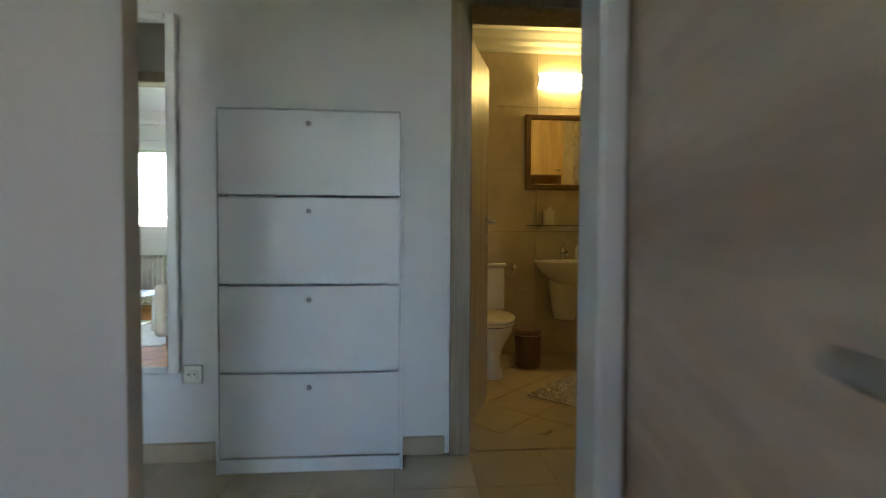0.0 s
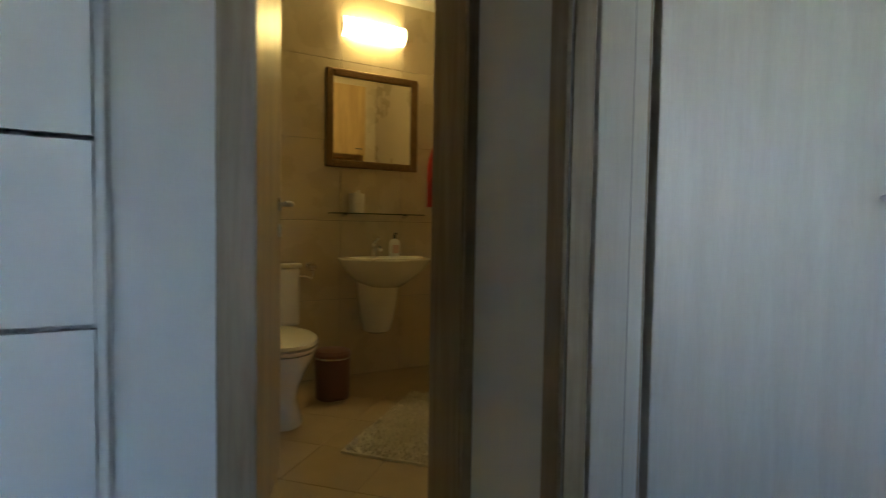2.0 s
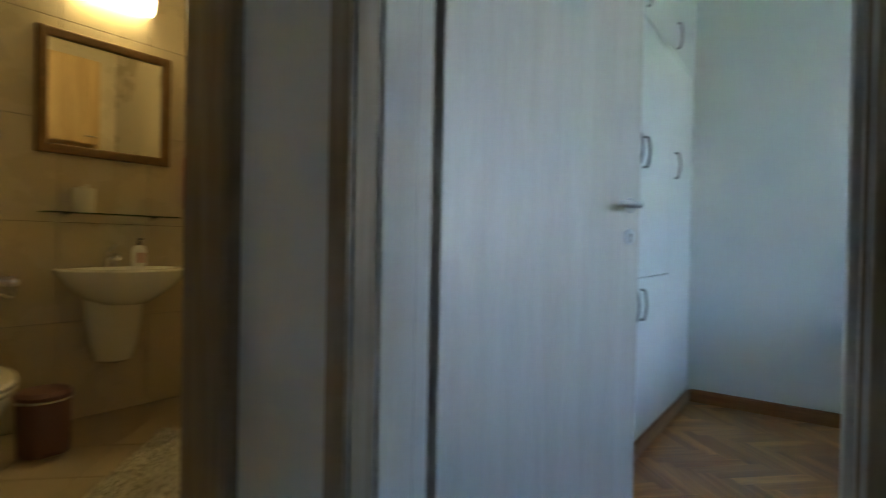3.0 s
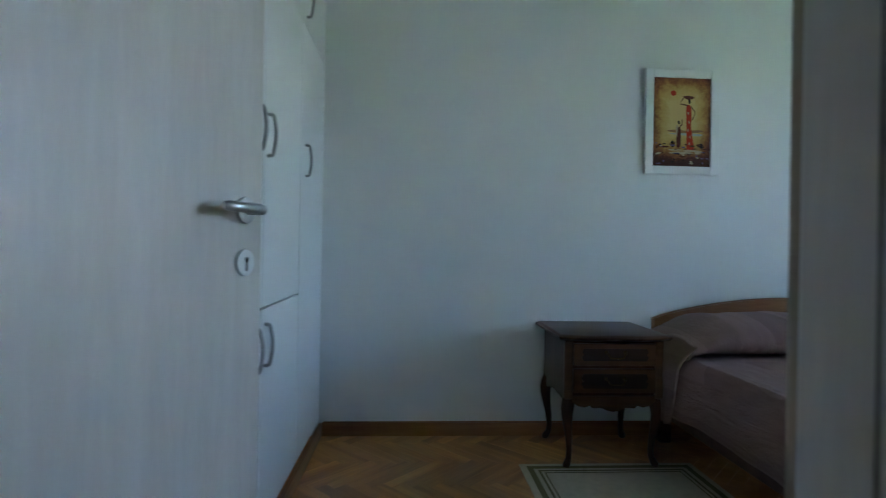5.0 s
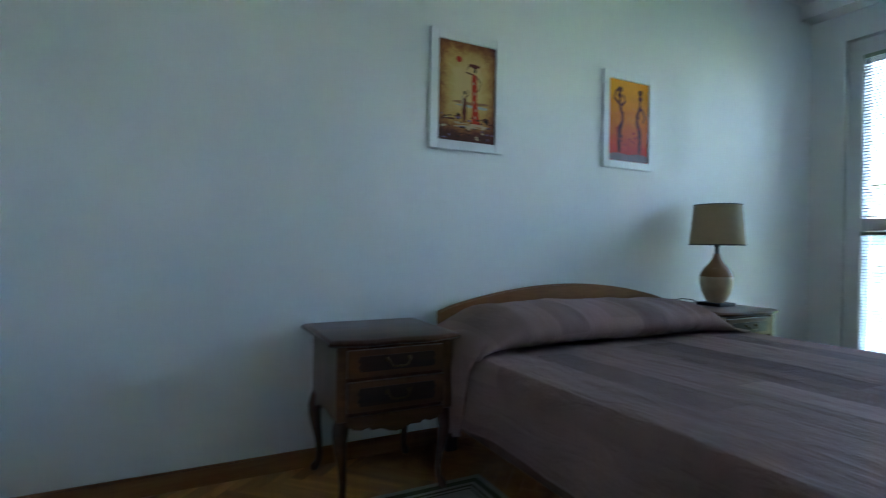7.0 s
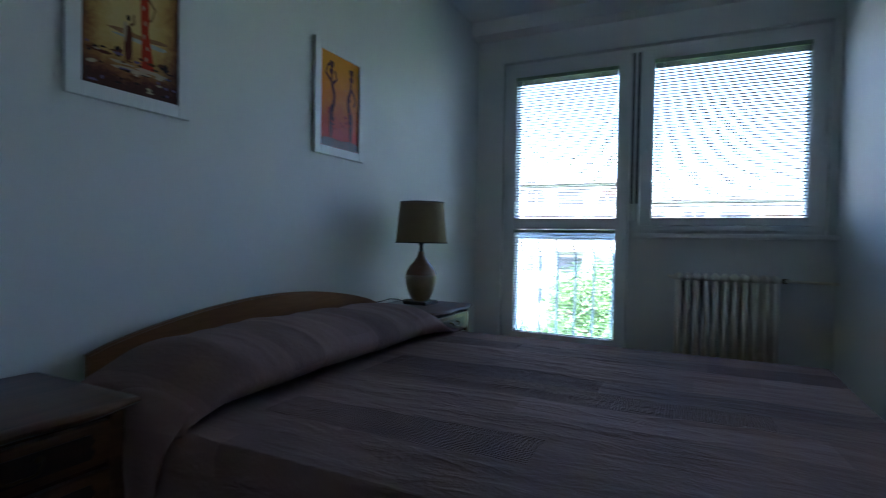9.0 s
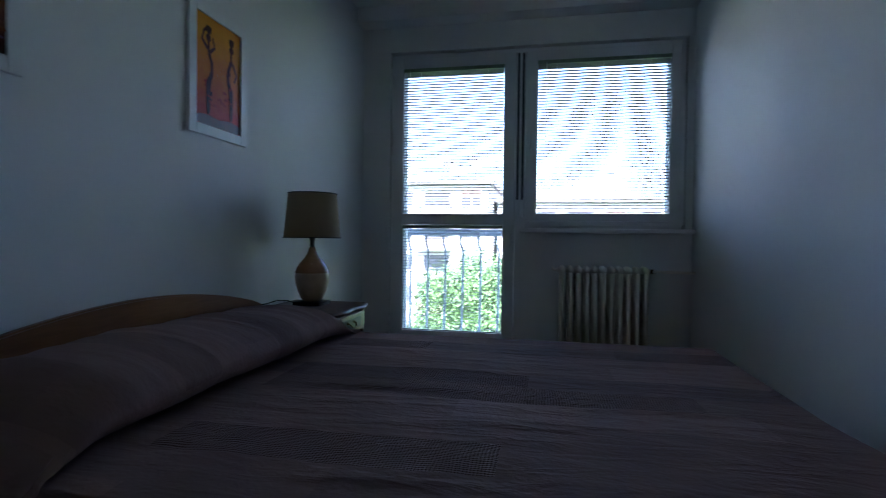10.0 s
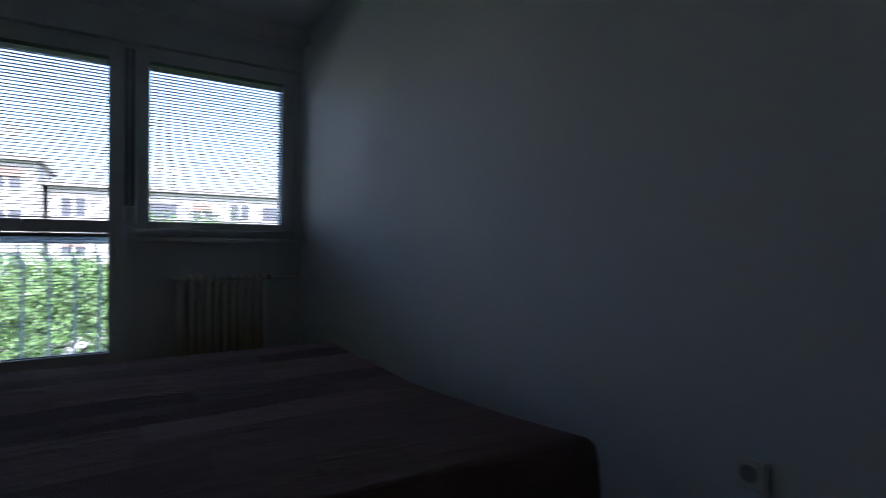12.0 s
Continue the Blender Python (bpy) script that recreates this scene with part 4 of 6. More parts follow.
def print_two(root, x, ya, yb, za, zb):
    W, H = ya - yb, zb - za
    P = lambda u, v: (ya - u * W, za + v * H)
    C = lambda pts, n=4: [P(*q) for q in curve(pts, n)]
    L = lambda pts, w: [P(*q) for q in limb(pts, w)]
    E = lambda u, v, a, b, rough=0.0, n=18: blob(ya - u * W, za + v * H, a * W, b * H, n, rough)
    part("sheet", boxes((x, x + 0.004, yb, ya, za, zb)), PICFADE, root)
    rp = random.Random(78)
    flat(root, "printed_smoke", x, C(((0.02, 0.01), (0.02, 0.075), (0.25, 0.10), (0.5, 0.085), (0.75, 0.105), (0.98, 0.08), (0.98, 0.01), (0.5, 0.005))), PICSMOKE, 0.6)
    for c, s_ in ((0.265, 1), (0.775, -1)):
        Q = lambda pts: [(c + s_ * a, b) for a, b in pts]
        flat(root, "printed_body", x, C(Q(((-0.015, 0.735), (0.035, 0.69), (0.065, 0.63), (0.095, 0.60), (0.10, 0.55), (0.095, 0.48), (0.06, 0.40), (0.035, 0.30), (0.03, 0.13), (-0.03, 0.12), (-0.045, 0.30), (-0.035, 0.41), (0.02, 0.47), (0.045, 0.53), (0.035, 0.59), (-0.01, 0.66)))), PICMAR, 1)
        flat(root, "printed_head", x, E(c - s_ * 0.005, 0.805, 0.052, 0.034, 0.06), PICMAR, 2)
        flat(root, "printed_neck", x, L(Q([(0.0, 0.79), (0.005, 0.71)]), 0.020), PICMAR, 1.5)
        flat(root, "printed_jar", x, C(Q(((-0.055, 0.905), (0.0, 0.915), (0.055, 0.90), (0.045, 0.855), (0.0, 0.835), (-0.045, 0.855)))), PICDARK, 3)
        for pts in ([(-0.02, 0.705), (-0.14, 0.77), (-0.10, 0.85), (-0.04, 0.885)], [(0.04, 0.685), (0.13, 0.74), (0.085, 0.82)]) if s_ > 0 else ([(0.01, 0.70), (-0.06, 0.66), (-0.13, 0.585), (-0.075, 0.51)], [(0.0, 0.69), (0.06, 0.62), (0.03, 0.55)]):
            flat(root, "printed_arm", x, L(Q(pts), 0.020), PICMAR, 2)
        for k in range(7):
            flat(root, "printed_fold", x, E(c + s_ * rp.uniform(-0.03, 0.06), rp.uniform(0.18, 0.46), 0.022, 0.012, 0.4, 8), rp.choice((PICBLK, PICRED)), 3)
    for k in range(60):
        a = rp.uniform(0.0, 2 * math.pi)
        u, v = 0.45 + rp.uniform(0.18, 0.42) * math.cos(a), 0.62 + rp.uniform(0.05, 0.20) * math.sin(a)
        flat(root, "printed_spark", x, E(min(0.97, max(0.03, u)), v, 0.010, 0.004, 0.3, 6), PICSPARK, 0.8)
    for k in range(9):
        flat(root, "printed_haze", x, E(rp.uniform(0.2, 0.8), rp.uniform(0.14, 0.45), 0.045, 0.014, 0.4, 9), PICRED, 0.7)


picture("framed_print", 0.101, -0.326, 1.464, 2.056, "ochre print of two figures in a white frame", print_one)
picture("framed_print", -1.030, -1.455, 1.462, 2.042, "red and yellow print of dancers in a white frame", print_two)


# ---- nightstands ----
def nightstand(at, label):
    """A bowed, moulded top on a two-drawer case with cabriole legs. Its front looks along -x, its middle is the origin."""
    root = thing("nightstand", label, "nightstand", at=at, group="nightstands beside the bed")

    def outline(grow, front):
        pts = []
        hw, hd = 0.235 + grow, 0.205 + grow
        for u in [k / 16 for k in range(17)]:
            y = -hw + 2 * hw * u
            bow = front * math.cos(math.pi * (u - 0.5)) - 0.010 * math.cos(4 * math.pi * (u - 0.5)) * (1 if front else 0)
            pts.append((-hd - bow, y))
        pts += [(hd - 0.01, hw), (hd, hw - 0.01), (hd, -hw + 0.01), (hd - 0.01, -hw)]
        return pts

    levels = [(0.012, 0.606), (0.026, 0.610), (0.034, 0.617), (0.035, 0.624), (0.030, 0.630), (0.018, 0.635)]
    bm_ = bmesh.new()
    rings = [[bm_.verts.new((a, b, z)) for a, b in outline(g, 0.018)] for g, z in levels]
    n = len(rings[0])
    for r0, r1 in zip(rings, rings[1:]):
        for k in range(n):
            bm_.faces.new((r0[k], r0[(k + 1) % n], r1[(k + 1) % n], r1[k]))
    bm_.faces.new(rings[0][::-1])
    bm_.faces.new(rings[-1])
    part("top", bm_, WALNUT, root, "bowed moulded top", smooth=True)
    part("case", boxes((-0.205, 0.205, -0.225, 0.225, 0.345, 0.606)), WALNUTZ, root)
    for s in (-1, 1):
        part("corner_post", soft_box(-0.222, -0.190, s * 0.218 - 0.02, s * 0.218 + 0.02, 0.33, 0.606, 0.010, 3), WALNUTL, root)
    for z0, z1 in ((0.490, 0.592), (0.362, 0.474)):
        d = part("drawer", soft_box(-0.226, -0.200, -0.196, 0.196, z0, z1, 0.005), WALNUTL, root)
        zm, hh = (z0 + z1) / 2, (z1 - z0) / 2
        pts = [(-0.150, zm - hh + 0.022), (0.150, zm - hh + 0.022), (0.160, zm - 0.012), (0.150, zm), (0.160, zm + 0.012), (0.150, zm + hh - 0.022), (-0.150, zm + hh - 0.022), (-0.160, zm + 0.012), (-0.150, zm), (-0.160, zm - 0.012)]
        part("inlay_panel", prism(pts, "x", -0.2285, -0.224), INSETW, d, "dark shaped inset panel")
        h = [(-0.232, -0.045, zm + 0.012), (-0.245, -0.042, zm + 0.006), (-0.250, -0.030, zm - 0.010), (-0.250, -0.012, zm - 0.013), (-0.253, 0.0, zm - 0.010), (-0.250, 0.012, zm - 0.013), (-0.250, 0.030, zm - 0.010), (-0.245, 0.042, zm + 0.006), (-0.232, 0.045, zm + 0.012)]
        part("bail_handle", tube(h, 0.0035, 8), BRASS, d, "aged brass bail handle", smooth=True)
        for y in (-0.045, 0.045):
            part("boss", moved(lathe([(0.008, 0), (0.009, 0.002), (0.006, 0.006), (0.002, 0.008)], 12), Matrix.Translation((-0.2285, y, zm + 0.012)) @ pose(0, 0, 0, 0, -90, 0)), BRASS, d, smooth=True)
    ap = [(-0.20, 0.345), (0.20, 0.345), (0.20, 0.318), (0.17, 0.298), (0.14, 0.292), (0.115, 0.300), (0.10, 0.288), (0.06, 0.290), (0.03, 0.277), (0.0, 0.272), (-0.03, 0.277), (-0.06, 0.290), (-0.10, 0.288), (-0.115, 0.300), (-0.14, 0.292), (-0.17, 0.298), (-0.20, 0.318)]
    part("apron", prism(ap, "x", -0.216, -0.196), WALNUTL, root, "scalloped front apron")
    for s in (-1, 1):
        sa = [(-0.20, 0.345), (0.20, 0.345), (0.20, 0.305), (0.16, 0.290), (0.12, 0.310), (0.0, 0.318), (-0.12, 0.310), (-0.16, 0.290), (-0.20, 0.305)]
        part("apron", prism(sa, "y", s * 0.214 - 0.007, s * 0.214 + 0.007), WALNUTZ, root)
    for sx in (-1, 1):
        for sy in (-1, 1):
            o = Vector((sx * 0.185, sy * 0.205, 0))
            q = Vector((sx, sy, 0)).normalized()
            prof = [(0.345, -0.004, 0.028), (0.315, 0.006, 0.030), (0.285, 0.014, 0.030), (0.25, 0.016, 0.026), (0.20, 0.008, 0.021), (0.14, -0.004, 0.016), (0.08, -0.010, 0.0135), (0.045, -0.006, 0.0135), (0.028, 0.004, 0.016), (0.016, 0.012, 0.018), (0.006, 0.016, 0.017), (0.0, 0.016, 0.013)]
            part("leg", tube([o + q * off + Vector((0, 0, z)) for z, off, r in prof], [r for z, off, r in prof], 12), WALNUTZ, root, smooth=True)
    return root


nightstand(pose(3.276, 0.434, 0, 0, 0, 0), "dark walnut nightstand with two drawers and curved legs")
nightstand(pose(3.277, -1.735, 0, 0, 0, 0), "dark walnut nightstand with two drawers, carrying the lamp")

# ---- bed ----
BY0, BY1, BX0, BX1, BZ = -1.50, 0.130, 1.310, 3.45, 0.550
bed = thing("bed", "low double bed with an arched brown wooden headboard", "bed")
HBL, HBR = 0.062, -1.532
pts = [(HBL, 0.25), (HBL, 0.655)]
for k in range(25):
    u = k / 24
    pts.append((HBL + (HBR - HBL) * u, 0.664 + 0.118 * math.sin(math.pi * u) ** 0.8))
pts += [(HBR, 0.655), (HBR, 0.25)]
hb = prism(pts, "x", 3.452, 3.482)
bmesh.ops.bevel(hb, geom=[e for e in hb.edges if abs(e.verts[0].co.x - e.verts[1].co.x) < 1e-6], offset=0.006, segments=2, affect="EDGES")
part("headboard", hb, HEADW, bed, "arched glossy brown headboard")
part("side_rail", soft_box(BX0 + 0.06, 3.450, BY1 - 0.085, BY1 - 0.06, 0.17, 0.33, 0.004), WALNUT, bed)
part("side_rail", soft_box(BX0 + 0.06, 3.450, BY0 + 0.06, BY0 + 0.085, 0.17, 0.33, 0.004), WALNUT, bed)
part("foot_rail", soft_box(BX0 + 0.06, BX0 + 0.085, BY0 + 0.06, BY1 - 0.06, 0.17, 0.33, 0.004), WALNUT, bed)
part("slatted_base", boxes((BX0 + 0.086, 3.449, BY0 + 0.086, BY1 - 0.086, 0.24, 0.30)), WALNUT, bed)
for x in (BX0 + 0.10, 3.42):
    for y in (BY0 + 0.12, BY1 - 0.12):
        part("leg", soft_box(x - 0.03, x + 0.03, y - 0.03, y + 0.03, 0, 0.24, 0.004), WALNUT, bed)
mt = thing("mattress", "thick mattress under the bedspread", "mattress")
part("body", soft_box(BX0 + 0.05, 3.448, BY0 + 0.05, BY1 - 0.05, 0.302, BZ - 0.03, 0.03, 4), SOFA, mt)


def bedspread():
    """One cloth over mattress and bolster, hanging down at both sides and the foot."""
    nu, nv = 200, 220
    top_w, drop_s, drop_f = BY1 - BY0, 0.30, 0.36
    lu = (BX1 - 0.02 - BX0) + drop_f
    lv = top_w + 2 * drop_s
    bm_ = bmesh.new()
    grid, st = [], []
    for i in range(nu + 1):
        row, srow = [], []
        for j in range(nv + 1):
            u, v = lu * i / nu - drop_f, lv * j / nv - drop_s
            x, y, z = BX0 + max(u, 0), BY0 + min(max(v, 0), top_w), BZ
            r = 0.045
            over_f, over_s = max(0, -u), max(0, -v) + max(0, v - top_w)
            sgn = -1 if v < 0 else 1
            # bolster under the cloth at the head, bulging over its own foot
            if u > 1.610:
                far_end = y - BY0 - 0.11
                k = min(1, max(0, min(far_end, BY1 - y) / 0.24))
                end = 0.30 + 0.70 * math.sin(k * math.pi / 2)
                end *= 1 - 0.75 * min(1, max(0, -far_end / 0.05))
                end *= 1 + 0.10 * noise.noise(Vector((y * 2.4, 3.1, 0))) - 0.09 * math.exp(-(((y + 0.66) / 0.13) ** 2))
                end += 0.05 * noise.noise(Vector((y * 7.0, u * 5.0, 1.7)))
                phi = radians(-62 + 225 * min(1, (u - 1.610) / (lu - drop_f - 1.610)))
                x = 3.17 - 0.02 * noise.noise(Vector((y * 3, 1.0, 0))) - 0.262 * math.cos(phi)
                z += (0.082 + 0.094 * math.sin(phi)) * end
            fall = 0.0
            if over_s > 0:
                a = min(over_s / r, math.pi / 2)
                y += sgn * r * math.sin(a) * 0.6
                fall += r * (1 - math.cos(a)) + max(0, over_s - r * math.pi / 2)
                y += sgn * (0.022 * math.sin(x * 9 + 2 * noise.noise(Vector((x * 2, 5, 1)))) * min(1, over_s / 0.2) + 0.10 * max(0, over_s - 0.02))
            if over_f > 0:
                a = min(over_f / r, math.pi / 2)
                x -= r * math.sin(a) * 0.6
                fall = max(fall, r * (1 - math.cos(a)) + max(0, over_f - r * math.pi / 2))
                x -= 0.018 * math.sin(y * 8 + 1) * min(1, over_f / 0.2) + 0.04 * over_f
            edge = min(1, 3 * min(y - BY0 + 0.02, BY1 - y + 0.02, x - BX0 + 0.05)) if fall == 0 else 0
            if fall == 0:
                z += 0.010 * noise.noise(Vector((x * 1.6, y * 1.6, 0.3))) + 0.0035 * noise.noise(Vector((x * 3, y * 16, 2.0))) + 0.0018 * noise.noise(Vector((x * 20, y * 28, 4.0)))
                z += 0.007 * max(0, noise.noise(Vector((x * 2.0, y * 26, 7.0))) - 0.08) * edge
            else:
                y += 0.006 * noise.noise(Vector((x * 7, z * 4, fall * 5)))
            # the near foot corner of the cloth flares outwards
            flare = max(0.0, 1 - math.hypot(min(max(u, 0), 1) * 1.5, max(0, top_w - v)) / 0.75) ** 1.5
            x -= 0.19 * flare
            y += 0.045 * flare
            z -= 0.010 * flare
            row.append((x, y, max(0.18, z - fall)))
            srow.append((u, v))
        grid.append(row)
        st.append(srow)
    bm_.free()
    root = thing("bedspread", "taupe crinkled cotton bedspread drawn over bed and bolster", "bedspread")
    cut = next(i for i in range(nu + 1) if st[i][0][0] > 1.610)
    for name, i0, i1 in (("top_cloth", 0, cut), ("bolster_wrap", cut, nu)):
        me = bpy.data.meshes.new(name)
        n = nv + 1
        me.from_pydata([p for row in grid[i0 : i1 + 1] for p in row], [], [((i - i0) * n + j, (i - i0 + 1) * n + j, (i - i0 + 1) * n + j + 1, (i - i0) * n + j + 1) for i in range(i0, i1) for j in range(nv) if i0 == 0 or -0.05 < st[0][j][1] and st[0][j + 1][1] < top_w + 0.05])
        layer = me.uv_layers.new(name="UVMap")
        flat_uv = [st[i0 + l.vertex_index // n][l.vertex_index % n] for l in me.loops]
        for d_, q in zip(layer.data, flat_uv):
            d_.uv = q
        me.materials.append(TAUPE)
        for p in me.polygons:
            p.use_smooth = True
        ob = new(name, me)
        ob.parent = root
        so_ = ob.modifiers.new("thickness", "SOLIDIFY")
        so_.thickness, so_.offset = 0.006, -1
    # loose end of the cloth hanging down beside the nightstand
    na, nb, vs, fs = 26, 10, [], []
    for i in range(na + 1):
        a = i / na
        half = 0.125 * (1 - a) ** 1.3 + 0.028
        for j in range(nb + 1):
            b = 2 * j / nb - 1
            z = 0.640 - 0.400 * a - 0.03 * b * b * (1 - a)
            y = BY1 + 0.004 + 0.060 * math.sin(min(1, a * 3) * math.pi / 2) + 0.016 * math.sin(b * 4 + a * 3) * a + 0.02 * a
            vs.append((3.045 - 0.045 * a + half * b, y, z))
    for i in range(na):
        for j in range(nb):
            k = i * (nb + 1) + j
            fs.append((k, k + 1, k + nb + 2, k + nb + 1))
    me = bpy.data.meshes.new("hanging_corner")
    me.from_pydata(vs, [], fs)
    layer = me.uv_layers.new(name="UVMap")
    for d_, l in zip(layer.data, me.loops):
        d_.uv = (vs[l.vertex_index][0] - BX0, BY1 - BY0 + 0.66 - vs[l.vertex_index][2])
    me.materials.append(TAUPE)
    for p in me.polygons:
        p.use_smooth = True
    ob = new("hanging_corner", me)
    ob.parent = root
    so_ = ob.modifiers.new("thickness", "SOLIDIFY")
    so_.thickness, so_.offset = 0.006, -1
    return root


bedspread()
bo = thing("bolster_pillow", "long bolster pillow under the bedspread", "pillow")
part("body", moved(lathe([(0.02, 0.0), (0.05, 0.01), (0.052, 0.05), (0.052, 1.17), (0.05, 1.21), (0.02, 1.22)], 20), pose(3.16, BY1 - 0.11, BZ + 0.03, 90, 0, 0)), SOFA, bo, smooth=True)

# ---- table lamp ----
LX, LY, LZ = 3.305, -1.795, 0.636
lamp = thing("table_lamp", "table lamp with brown ceramic vase and olive drum shade", "table lamp", at=pose(LX, LY, LZ))
part("base_plate", soft_box(-0.078, 0.078, -0.078, 0.078, 0, 0.020, 0.003), BLACK, lamp, "square black base")
part("vase", lathe([(0.045, 0.020), (0.062, 0.040), (0.080, 0.080), (0.092, 0.125), (0.0945, 0.160), (0.093, 0.178), (0.0925, 0.180)], 40), VASEL, lamp, "speckled beige glazed lower body", smooth=True)
part("vase_shoulder", lathe([(0.0935, 0.180), (0.093, 0.184), (0.086, 0.205), (0.070, 0.232), (0.046, 0.258), (0.028, 0.285), (0.020, 0.305), (0.0185, 0.322)], 40), VASEH, lamp, "glossy brown shoulder", smooth=True)
part("socket", lathe([(0.012, 0.322), (0.012, 0.36), (0.016, 0.365), (0.016, 0.40), (0.012, 0.405)], 20), BLACK, lamp, smooth=True)
bm = bmesh.new()
seg = 56
ring = []
for r, z in ((0.157, 0.375), (0.133, 0.625), (0.1305, 0.625), (0.1545, 0.375)):
    ring.append([bm.verts.new((r * math.cos(2 * math.pi * k / seg), r * math.sin(2 * math.pi * k / seg), z)) for k in range(seg)])
for a, b in zip(ring, ring[1:] + ring[:1]):
    for k in range(seg):
        bm.faces.new((a[k], a[(k + 1) % seg], b[(k + 1) % seg], b[k]))
shade = part("shade", bm, SHADE, lamp, "olive linen drum shade", smooth=True)
for r, z in ((0.1575, 0.377), (0.1337, 0.623)):
    part("trim_ring", tube([(r * math.cos(a), r * math.sin(a), z) for a in [2 * math.pi * k / 48 for k in range(49)]], 0.0032, 6), BLACK, shade, "black edge trim")
for k in range(3):
    a = 2 * math.pi * k / 3 + 0.3
    part("spider_arm", tube([(0.013 * math.cos(a), 0.013 * math.sin(a), 0.385), (0.153 * math.cos(a), 0.153 * math.sin(a), 0.385)], 0.002, 6), STEEL, lamp)
part("bulb", lathe([(0.012, 0.405), (0.02, 0.43), (0.03, 0.46), (0.028, 0.49), (0.012, 0.51), (0.002, 0.513)], 20), FROST, lamp, smooth=True)
part("cord", tube([(0.06, 0.06, 0.010), (0.10, 0.10, 0.03), (0.13, 0.15, 0.035), (0.17, 0.19, 0.020), (0.215, 0.215, 0.012)], 0.003, 8), BLACK, lamp, "black power cord", smooth=True)

# ---- bedside mat ----
mat_ = thing("bedside_mat", "beige woven bedside mat with olive striped border", "rug")
MX = (1.72, 3.115, 0.030, 0.868)
part("field", soft_box(MX[0], MX[1], MX[2], MX[3], 0.0, 0.008, 0.003), MATL, mat_)
for inset, w in ((0.030, 0.026), (0.075, 0.010), (0.098, 0.006)):
    a, b, c, d = MX[0] + inset, MX[1] - inset, MX[2] + inset, MX[3] - inset
    bm = boxes((a, b, c, c + w, 0.0078, 0.0095), (a, b, d - w, d, 0.0078, 0.0095), (a, a + w, c + w, d - w, 0.0078, 0.0095), (b - w, b, c + w, d - w, 0.0078, 0.0095))
    part("border_stripe", bm, MATD, mat_)


# ---- radiators ----
def radiator(name, x0, n, yb, z0, z1, label, pipe_x=None, pitch=0.0705):
    root = thing(name, label, "radiator")
    d, w = 0.17, 0.042
    bm_ = bmesh.new()
    for y in (-d / 2, 0.0, d / 2):
        tube([(0, y, 0.035), (0, y, z1 - z0 - 0.035)], w / 2 * 0.92, 12, bm_)
    for z in (0.0, z1 - z0):
        s = -1 if z else 1
        tube([(0, -d / 2, z + s * 0.036), (0, -d / 2 + 0.008, z + s * 0.018), (0, -d / 2 + 0.03, z + s * 0.008), (0, d / 2 - 0.03, z + s * 0.008), (0, d / 2 - 0.008, z + s * 0.018), (0, d / 2, z + s * 0.036)], [0.019, 0.021, 0.022, 0.022, 0.021, 0.019], 12, bm_)
    box(bm_, -0.012, 0.012, -d / 2, d / 2, 0.05, z1 - z0 - 0.05)
    me = mesh_of("column", bm_, RADI, True)
    for k in range(n):
        c = new("column", me)
        c.parent = root
        c.matrix_basis = pose(x0 + (k + 0.5) * pitch, yb + 0.10, z0)
    for z in (z0 + 0.02, z1 - 0.02):
        part("hub", tube([(x0 - 0.01, yb + 0.10, z), (x0 + n * pitch + 0.01, yb + 0.10, z)], 0.019, 12), RADI, root, smooth=True)
    for k in (1, n - 2):
        part("bracket", boxes((x0 + (k + 1) * pitch - 0.008, x0 + (k + 1) * pitch + 0.008, yb, yb + 0.10, z0 + 0.10, z0 + 0.118)), RADI, root)
    part("vent_plug", tube([(x0 + n * pitch + 0.012, yb + 0.10, z1 - 0.02), (x0 + n * pitch + 0.03, yb + 0.10, z1 - 0.02), (x0 + n * pitch + 0.04, yb + 0.10, z1 - 0.005)], 0.010, 10), RADI, root)
    if pipe_x is not None:
        v = part("valve", tube([(x0 - 0.012, yb + 0.10, z1 - 0.02), (x0 - 0.03, yb + 0.10, z1 - 0.02), (x0 - 0.055, yb + 0.10, z1 - 0.02)], [0.015, 0.018, 0.013], 12), BRASS, root, "small valve")
        part("valve_cap", tube([(x0 - 0.04, yb + 0.10, z1 - 0.02), (x0 - 0.04, yb + 0.135, z1 - 0.018)], 0.013, 12), RADI, v)
        part("pipe", tube([(x0 - 0.05, yb + 0.10, z1 - 0.02), (x0 - 0.15, yb + 0.10, z1 - 0.022), (pipe_x, yb + 0.10, z1 - 0.024)], 0.010, 10), RADI, root, "cream painted pipe")
    return root


radiator("radiator", 1.268, 11, WIN_Y, 0.12, 0.812, "cream enamelled column radiator under the window sill", FOOT_X + 0.001, 0.0590)
radiator("radiator", -4.34, 16, WIN_Y, 0.12, 0.80, "cream column radiator under the living room window")

# ---- bathroom ----
wc = thing("toilet", "white ceramic toilet with a close-coupled cistern", "toilet", at=pose(0.437, 4.28, 0))
part("cistern", soft_box(-0.19, 0.19, -0.165, 0.0, 0.40, 0.745, 0.03, 4), CERAM, wc, smooth=True)
part("cistern_lid", soft_box(-0.197, 0.197, -0.172, 0.004, 0.742, 0.772, 0.012, 3), CERAM, wc, smooth=True)


def oval(cx, cy, a, b, z, n=32, blunt=0.0):
    return [(cx + a * math.cos(2 * math.pi * k / n), cy + (b if math.sin(2 * math.pi * k / n) < 0 else b * (1 - blunt)) * math.sin(2 * math.pi * k / n), z) for k in range(n)]


